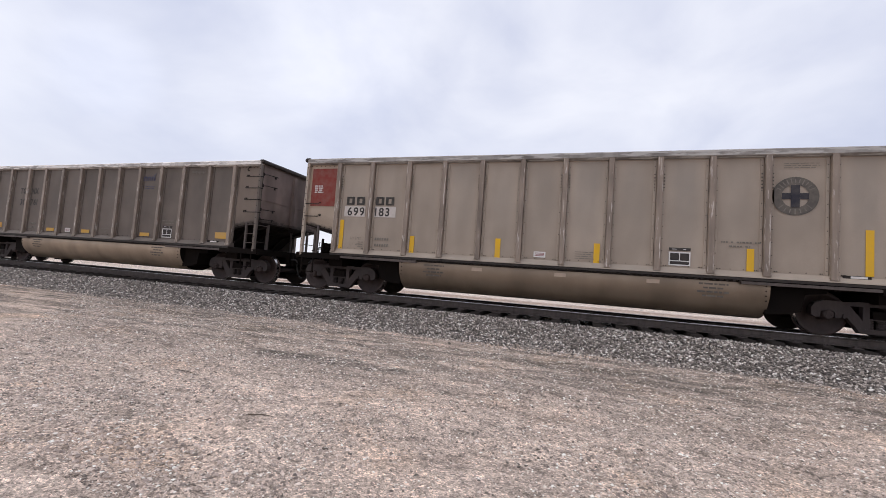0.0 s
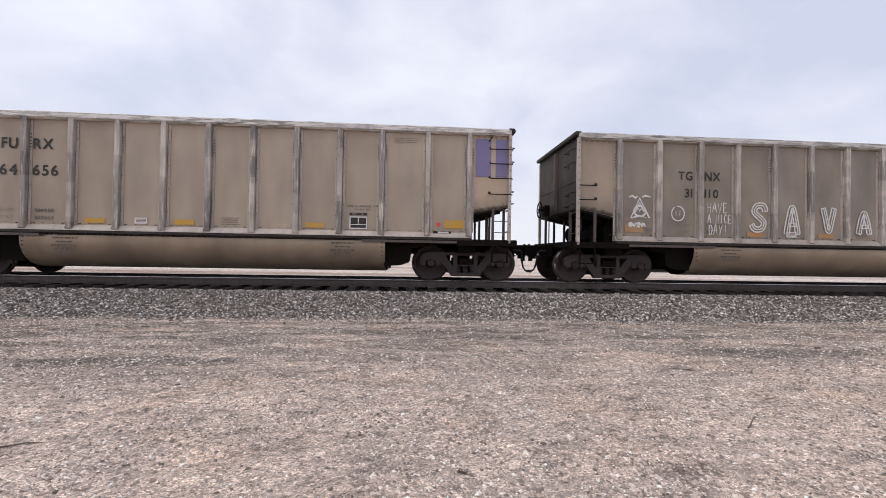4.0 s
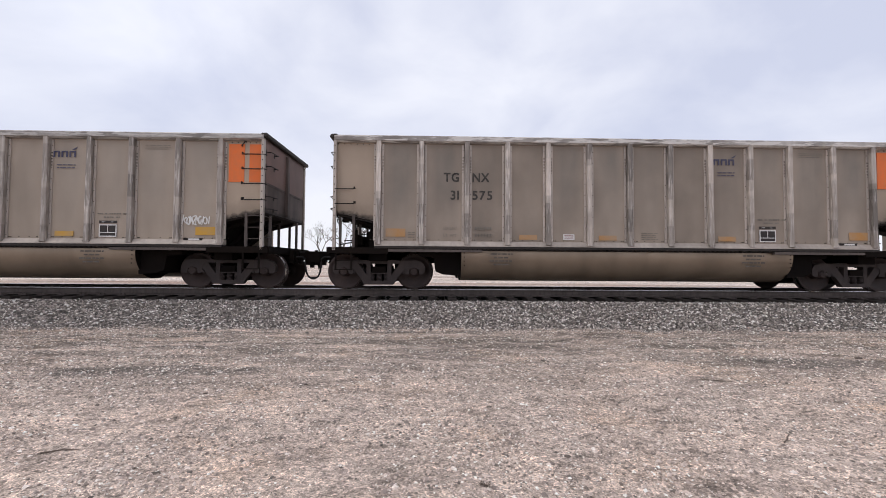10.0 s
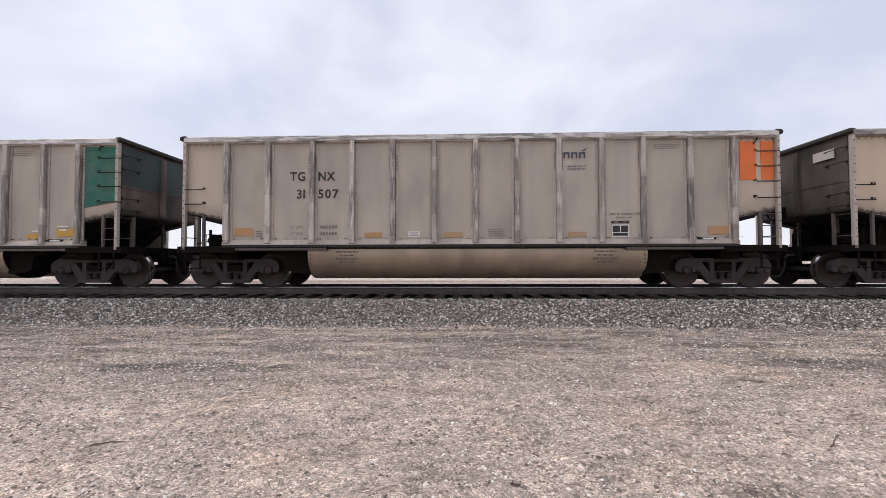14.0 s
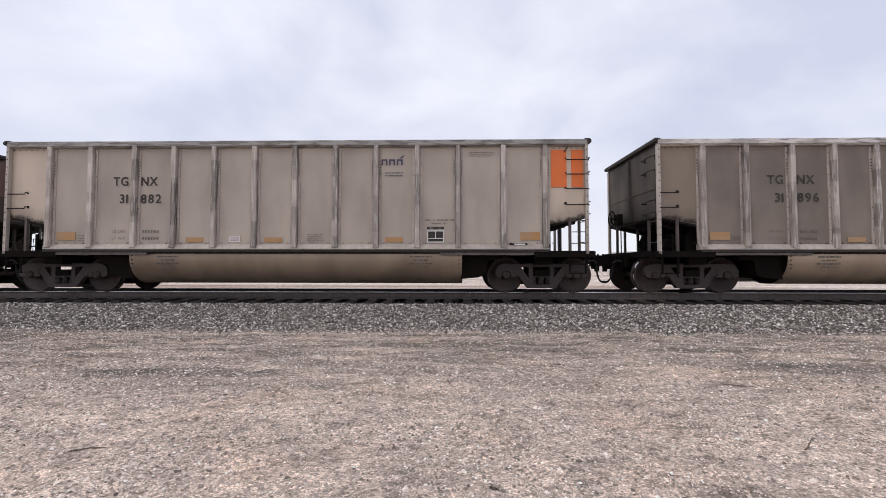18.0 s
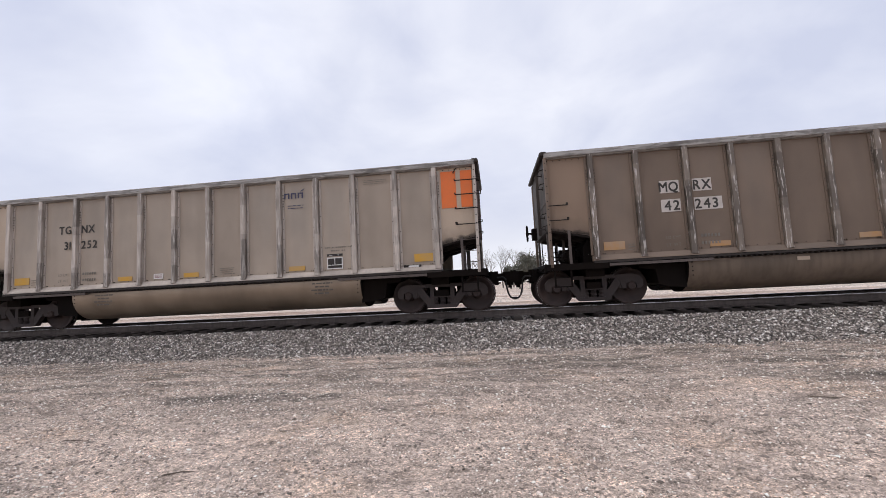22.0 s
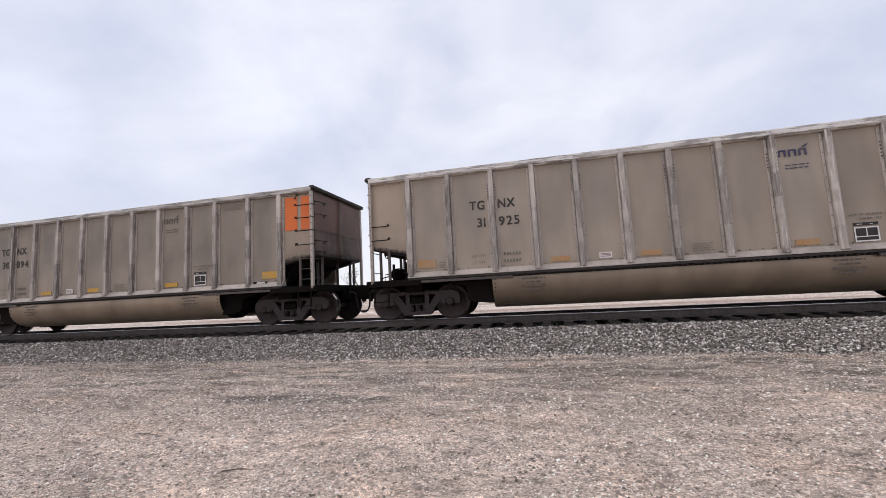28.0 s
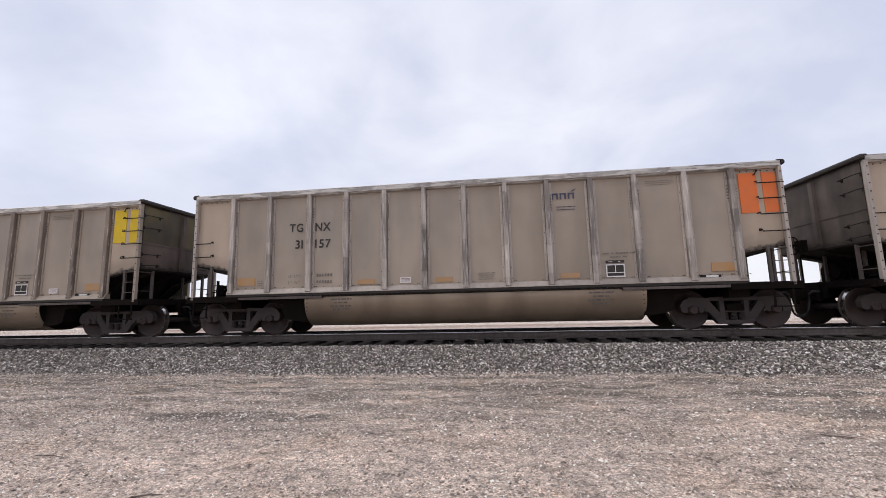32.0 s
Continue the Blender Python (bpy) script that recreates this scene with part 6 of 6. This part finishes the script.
    car.location = (CAR_LENGTH * index - TRAVEL[0][1], TRACK_Y, RAIL_Z)
    return tagged(car, spec["label"], "coal car", "cars of the coal train")


def _geo(build):
    g = Geo()
    build(g)
    return g


def tg(num, body="tan", tags=(), **kw):
    """A car of the commonest kind, with an orange end."""
    d = dict(mark=("TG", "NX"), num=(num[:2], num[2:]), body=body, end="orange", emblem=True, tags=tags)
    d["label"] = {"tan": "weathered tan-grey aluminium coal car with orange end panels", "grey": "grimy grey-brown aluminium coal car with orange end panels", "pale": "dusty pale tan coal car with orange end panels", "dim": "sooty dark grey-brown aluminium coal car with orange end panels", "silver": "dull silvery aluminium coal car with orange end panels"}.get(body, "")
    d.update(kw)
    return d


CARS = {}
CARS[-3] = tg("31444", "grey")
CARS[-2] = tg("31302", "grey")
CARS[-1] = tg("30761", "murk", end=None, rib_tone="umber", label="grimy grey aluminium coal car with plain ends")
CARS[0] = dict(mark=("", ""), num=("699", "183"), body="tan", end="maroon", end_a="maroon", rib_tone="umber", rib=1, z=(2.47, 2.17, 0.235), backed="dusty", plates=(5.96, 7.98, 9.96), tall=((2.03, 1.22, 2.04), (4.21, 1.2, 1.66), (6.52, 1.2, 1.69), (8.83, 1.2, 1.67), (11.83, 1.22, 1.69), (13.78, 1.25, 2.15)), label="tan aluminium coal car with maroon end panels and round emblem")
CARS[1] = tg("31470", "tan", (("scribble", "pink", 5.0, 5.7, 0.72, 0.88),), clear=True, bright=True)
CARS[2] = tg("31225", "tan", (("scribble", "black", 7.25, 7.9, 1.62, 1.90), ("scribble", "white", 9.27, 9.94, 1.21, 1.72)), bright=True)
CARS[3] = dict(mark=("ES", "CX"), num=("63", "76"), body="dark", end="green", style="wide", placard=-3.83, z=(2.71, 2.28, 0.225), tall=((2.05, 1.17, 2.14), (4.68, 1.22, 1.67), (6.68, 1.2, 1.68), (9.53, 1.2, 1.68), (11.53, 1.2, 1.67), (13.98, 1.22, 2.12)), tags=(("scribble", "white", 5.15, 5.85, 1.18, 1.62), ("scribble", "white", 7.2, 7.95, 1.18, 1.62)), label="dark brown-black coal car with bright green end")
CARS[4] = dict(mark=("FU", "RX"), num=("964", "656"), body="pale", z=(2.94, 2.33, 0.25), end="purple", bright=True, tags=(("dot", "red", 2.55, 2.66, 1.52, 1.62), ("dot", "red", 13.5, 13.6, 1.36, 1.46)), label="dusty pale tan coal car with purple end panels")
CARS[5] = tg("31110", "grey", (("hollow", ("white", "S"), 5.40, 5.98, 1.40, 2.15), ("hollow", ("white", "A"), 6.37, 6.86, 1.30, 2.12), ("hollow", ("white", "V"), 7.40, 7.88, 1.38, 2.11), ("hollow", ("white", "A"), 8.40, 8.89, 1.36, 2.00), ("hollow", ("white", "G"), 9.40, 9.93, 1.40, 2.13), ("hollow", ("white", "E"), 10.38, 10.85, 1.48, 2.24), ("pyramid", "white", 2.19, 2.77, 1.62, 2.22), ("scribble", "white", 2.19, 2.60, 1.44, 1.58), ("smile", "white", 3.33, 3.67, 1.63, 2.02), ("note", ("white", "HAVE"), 4.29, 4.85, 1.87, 2.13), ("note", ("white", "A NICE"), 4.30, 4.95, 1.60, 1.83), ("note", ("white", "DAY!"), 4.33, 4.86, 1.30, 1.56)), clear=True, bright=False)
CARS[6] = tg("31763", "tan", bright=True)
CARS[7] = tg("30509", "tan", clear=True)
CARS[8] = dict(mark=("ND", "YX"), num=("96", "49"), extra="15", body="pale", z=(2.70, 2.20, 0.265), backed="faint", rib_tone="umber", end="red", bright=True, tags=(("dot", "red", 2.48, 2.60, 1.48, 1.60), ("dot", "red", 13.5, 13.6, 1.42, 1.53)), label="dusty tan coal car with dark red end panels")
CARS[9] = tg("30389", "grey", bright=False, clear=False)
CARS[10] = tg("30195", "tan", (("scribble", "white", 2.05, 2.80, 1.57, 1.89), ("scribble", "white", 13.35, 14.05, 1.55, 1.8)), bright=True)
CARS[11] = tg("31575", "grey")
CARS[12] = tg("32665", "grey", bright=True)
CARS[13] = tg("31549", "tan", (("sprawl", "black", 6.16, 6.88, 1.28, 1.93), ("rambling", "black", 7.18, 7.96, 1.24, 1.90)), bright=True)
CARS[14] = dict(mark=("TI", "LX"), num=("44", "518"), body="silver", end="teal", style="wide", z=(2.33, 1.91, 0.235), ribs=RIBS_B, placard=None, low=(4.86, 7.00, 8.21, 10.49, 12.90), bright=True, tags=(("patch", "white", 13.06, 13.26, 1.44, 1.475), ("patch", "white", 13.71, 14.0, 1.555, 1.585), ("patch", "white", 13.76, 13.95, 1.47, 1.50)), label="dull silvery aluminium coal car with teal green end")
CARS[15] = tg("31507", "silver", clear=True)
CARS[16] = dict(mark=("CI", "TX"), num=("506", "549"), body="sand", z=(2.67, 2.23, 0.23), end="red", backed=True, style="", double=True, bright=True, tags=(("dot", "black", 4.25, 4.55, 0.72, 0.86),), label="dusty tan coal car with red panels and white number boards")
CARS[17] = tg("30069", "grey", (("scribble", "white", 5.3, 5.95, 1.45, 1.8), ("scribble", "white", 6.3, 7.05, 1.5, 1.75)))
CARS[18] = tg("31618", "grey")
CARS[19] = tg("31882", "silver")
CARS[20] = tg("31896", "dim")
CARS[21] = tg("31127", "grey", (("ring", "white", 6.3, 6.95, 1.3, 1.9),))
CARS[22] = tg("32017", "grey", (("scribble", "white", 9.35, 10.02, 1.27, 1.50), ("scribble", "white", 9.73, 10.75, 0.60, 0.90), ("scribble", "white", 10.82, 11.92, 0.66, 0.90)), clear=True)
CARS[23] = tg("31252", "tan", clear=True)
CARS[24] = dict(mark=("MQ", "RX"), num=("42", "243"), body="brown", z=(2.62, 2.17, 0.235), squeeze=0.86, end="scarlet", backed="dusty", bright=False, board=-0.80, placard=None, low=(4.46, 7.56), plates=(6.25, 8.22, 10.2), label="brown-stained coal car with scarlet end panels and white number boards")
CARS[25] = tg("32486", "grey")
CARS[26] = tg("30102", "grey", (("scribble", "white", 4.42, 5.56, 0.60, 0.88), ("scribble", "white", 5.61, 6.51, 0.62, 0.88), ("scribble", "white", 6.64, 7.62, 0.66, 0.92), ("scribble", "white", 7.76, 8.56, 0.62, 0.90), ("scribble", "white", 8.65, 9.50, 0.66, 0.90), ("scribble", "white", 9.70, 10.24, 0.62, 0.90)))
CARS[27] = tg("31132", "grey", (("scribble", "crimson", 2.15, 2.85, 1.5, 1.9), ("dot", "black", 4.55, 4.68, 1.98, 2.12)), clear=True)
CARS[28] = tg("44522", "grey", (("patch", "white", 13.06, 13.26, 1.44, 1.475), ("patch", "white", 13.71, 14.0, 1.555, 1.585), ("patch", "white", 13.76, 13.95, 1.47, 1.50)), mark=("TI", "LX"), end="teal", style="wide", z=(2.33, 1.91, 0.235), ribs=RIBS_B, placard=None, low=(4.86, 7.00, 8.21, 10.49, 12.64), emblem=False, label="grimy grey coal car with teal green end")
CARS[29] = tg("30894", "grey", bright=True)
CARS[30] = tg("31925", "tan")
CARS[31] = tg("30276", "grey", (("dome", "black", 3.18, 3.85, 1.2, 2.2), ("loop", "black", 4.25, 4.95, 1.2, 1.72), ("hook", "black", 5.2, 5.85, 1.25, 1.9), ("hook", "black", 6.2, 6.85, 1.25, 1.85)))
CARS[32] = tg("31515", "tan")
CARS[33] = dict(mark=("FU", "RX"), num=("962", "539"), body="tan", rib_tone="umber", z=(2.64, 2.19, 0.25), squeeze=0.64, bold=0.026, tags=(("patch", "crimson", 2.74, 2.88, 1.60, 1.67),), end="yellow", backed="dusty", placard=6.06, label="tan aluminium coal car with yellow end panels")
CARS[34] = tg("31157", "tan", clear=True)
CARS[35] = tg("31708", "tan")
CARS[36] = tg("31340", "tan")
TRAIN = {i: gondola(i, CARS[i]) for i in CARS}


def special_parts():
    """The lettering and emblem of the maroon-ended car, and the second pair of red panels."""
    y = -SKIN - 0.026
    car = TRAIN[0]
    g = Geo()
    for x in (2.20, 2.52, 3.12, 3.42):
        for b in ((x, x + 0.08, 2.47, 2.70), (x + 0.17, x + 0.25, 2.47, 2.70), (x + 0.08, x + 0.17, 2.47, 2.52), (x + 0.08, x + 0.17, 2.65, 2.70)):
            g.box(b[0], b[1], y - 0.003, y, b[2], b[3])
    part("wordmark", g.mesh("wordmark", (LETTER,)), car, label="worn black company lettering")
    g = Geo()
    cx, cz = 12.64, 2.81
    for j in range(40):
        k = len(g.v)
        a, b = 2 * math.pi * j / 40, 2 * math.pi * (j + 1) / 40
        g.v += [(cx + r * math.cos(t), y, cz + r * math.sin(t)) for r, t in ((0.40, a), (0.40, b), (0.235, b), (0.235, a))]
        g.face((k, k + 1, k + 2, k + 3))
    part("round_emblem", g.mesh("round_emblem", (WORN_INK,)), car, label="worn black ring emblem")
    g = Geo()
    g.box(cx - 0.075, cx + 0.075, y - 0.006, y - 0.001, cz - 0.232, cz + 0.232)
    g.box(cx - 0.228, cx - 0.079, y - 0.006, y - 0.001, cz - 0.065, cz + 0.065)
    g.box(cx + 0.079, cx + 0.228, y - 0.006, y - 0.001, cz - 0.065, cz + 0.065)
    part("emblem_cross", g.mesh("emblem_cross", (NAVY,)), car, label="dark blue cross of the emblem")
    g = Geo()
    for lo, hi, count in ((22, 158, 11), (214, 326, 7)):
        for j in range(count):
            t = radians(lo + (hi - lo) * (j + 0.5) / count)
            d = 0.04 if j % 3 else 0.055
            strokes(g, [(cx + (0.318 - d) * math.cos(t), cz + (0.318 - d) * math.sin(t)), (cx + (0.318 + d) * math.cos(t), cz + (0.318 + d) * math.sin(t))], y - 0.003, 0.034)
    part("emblem_marks", g.mesh("emblem_marks", (FAINT,)), car, label="pale worn marks round the emblem")["kind"] = "stuff"
    g = Geo()
    rng = random.Random(9)
    bars(g, 1.1, 1.4, 3.02, 4, 0.03, 0.06, y - 0.01, rng)
    bars(g, 14.47, 14.78, 2.88, 3, 0.035, 0.075, y - 0.01, rng)
    part("panel_notice", g.mesh("panel_notice", (WHITE,)), car)
    g = Geo()
    g.box(13.42, 14.12, y, y + 0.02, 2.62, 3.58)
    part("end_panel", g.mesh("end_panel_inner", (PANEL["red"],)), TRAIN[16], label="red painted panel")


special_parts()
for i in (16, 29):
    g = Geo()
    g.box(END_A - 0.035, END_A - 0.02, -1.15, -0.55, 3.22, 3.45)
    part("end_notice", g.mesh("end_notice", (DUSTY,)), TRAIN[i], label="white notice on the end sheet")


# ---------------------------------------------------------------- far side of the line
def bare_tree(x, y, height, seed, lean=0.0):
    rng = random.Random(seed)
    tree = new("bare_tree")
    trunk, crown = Geo(), Geo()

    def grow(g, p, d, length, r, depth):
        pts = [p]
        for i in range(3):
            d = (d + Vector((rng.uniform(-1, 1), rng.uniform(-1, 1), rng.uniform(-0.3, 0.6))) * 0.16).normalized()
            p = p + d * length / 3
            pts.append(p)
        g.tube([tuple(q) for q in pts], r, 5 if depth < 2 else 3, r_end=r * 0.6)
        if depth < 6:
            for i in range(3 if depth < 4 else 2):
                a, s = rng.uniform(0, 6.28), rng.uniform(0.45, 0.95)
                nd = (d + s * Vector((math.cos(a), math.sin(a), rng.uniform(-0.1, 0.4)))).normalized()
                q = pts[rng.choice((2, 3, 3))]
                grow(crown, q, nd, length * rng.uniform(0.6, 0.8), r * 0.55, depth + 1)

    z0 = -0.3
    grow(trunk, Vector((0, 0, z0)), Vector((lean, 0, 1)).normalized(), height * 0.34, height * 0.022, 0)
    part("trunk", trunk.mesh("trunk", (BARK,)), tree)
    part("crown", crown.mesh("crown", (BARK,)), tree)
    tree.location = (x, y, 0)
    return tagged(tree, "leafless grey-brown tree standing beyond the track", "tree", "bare trees beyond the track")


def evergreen(x, y, height, width, seed):
    rng = np.random.default_rng(seed)
    tree = new("evergreen_tree")
    g = Geo()
    g.tube([(0, 0, -0.3), (0.05, 0, height * 0.45), (0.0, 0.05, height * 0.85)], 0.16, 7, r_end=0.04)
    part("trunk", g.mesh("trunk", (BARK,)), tree)
    n = 4200
    cl = rng.normal(0, 1, (26, 3))
    cl /= np.linalg.norm(cl, axis=1)[:, None]
    cl *= rng.uniform(0.35, 0.95, (26, 1))
    c = cl[rng.integers(0, 26, n)] * 0.72 + rng.normal(0, 0.17, (n, 3))
    c = c * np.array([width / 2, width / 2, height * 0.45]) + np.array([0, 0, height * 0.55])
    a = rng.normal(0, 1, (n, 3, 3)) * 0.13
    v = (c[:, None, :] + a).reshape(-1, 3)
    me = bpy.data.meshes.new("crown")
    me.from_pydata(v.tolist(), [], np.arange(n * 3).reshape(-1, 3).tolist())
    me.materials.append(NEEDLE)
    part("crown", me, tree)
    tree.location = (x, y, 0)
    return tagged(tree, "dull olive-grey bushy evergreen beyond the track", "tree", "evergreens beyond the track")


def at_bearing(deg, dist):
    return math.sin(radians(deg)) * dist, math.cos(radians(deg)) * dist


for deg, dist, hgt, seed in ((-11.7, 62, 10.5, 1), (-15.5, 80, 9.0, 2), (-0.8, 88, 9.5, 3), (1.2, 92, 9.0, 4), (-2.6, 95, 8.5, 5), (2.6, 90, 8.2, 6), (-24.5, 85, 8.5, 7), (-8.6, 84, 7.5, 8)):
    bx, by = at_bearing(deg, dist)
    bare_tree(bx, by, hgt, seed)
for deg, dist, hgt, wid, seed in ((3.4, 70, 4.3, 3.6, 1), (5.0, 68, 6.3, 6.4, 2), (2.2, 74, 4.4, 3.2, 3)):
    bx, by = at_bearing(deg, dist)
    evergreen(bx, by, hgt, wid, seed)


def shed(x, y, w, d, h, ridge, turn):
    house = new("shed")
    g = Geo()
    g.prism([(-w / 2, -0.4), (w / 2, -0.4), (w / 2, h), (0, h + ridge), (-w / 2, h)], "y", -d / 2, d / 2)
    part("wall", g.mesh("wall", (SHED_WALL,)), house)
    g = Geo()
    for s in (-1, 1):
        g.prism([(s * (w / 2 + 0.3), h - 0.1), (0, h + ridge + 0.1), (0, h + ridge + 0.25), (s * (w / 2 + 0.3), h + 0.05)], "y", -d / 2 - 0.3, d / 2 + 0.3)
    part("roof", g.mesh("roof", (SHED_ROOF,)), house)
    for wx in (-0.25, 0.22):
        g = Geo()
        g.box(wx * w - 0.45, wx * w + 0.45, -d / 2 - 0.05, -d / 2 + 0.02, 1.1, 2.2)
        part("window", g.mesh("window", (PANE,)), house)
    house.location = (x, y, 0)
    house.rotation_euler = (0, 0, radians(turn))
    return tagged(house, "pale sided shed with grey roof beyond the track", "shed", "sheds beyond the track")


bx, by = at_bearing(24.5, 80)
shed(bx, by, 8, 12, 2.5, 1.0, 20)
bx, by = at_bearing(28.5, 86)
shed(bx, by, 7, 9, 2.4, 0.9, -15)


# ---------------------------------------------------------------- what moves
def motions():
    for i, car in TRAIN.items():
        walk(car, [(t, pose(CAR_LENGTH * i - s, TRACK_Y, RAIL_Z)) for t, s in TRAVEL])
    # every wheelset turns with the train's run
    v = (TRAVEL[-1][1] - TRAVEL[0][1]) / 32.0
    for side, sets in WHEELSETS.items():
        first = sets[0]
        walk(first, [(k / FPS, pose(side * AXLE, 0, WHEEL_R, 0, -math.degrees(v * k / FPS / WHEEL_R), 0)) for k in range(32 * FPS + 1)])
        for other in sets[1:]:
            other.rotation_mode = "QUATERNION"
            keys = other.animation_data_create()
            keys.action = first.animation_data.action
            keys.action_slot = first.animation_data.action_slot


motions()
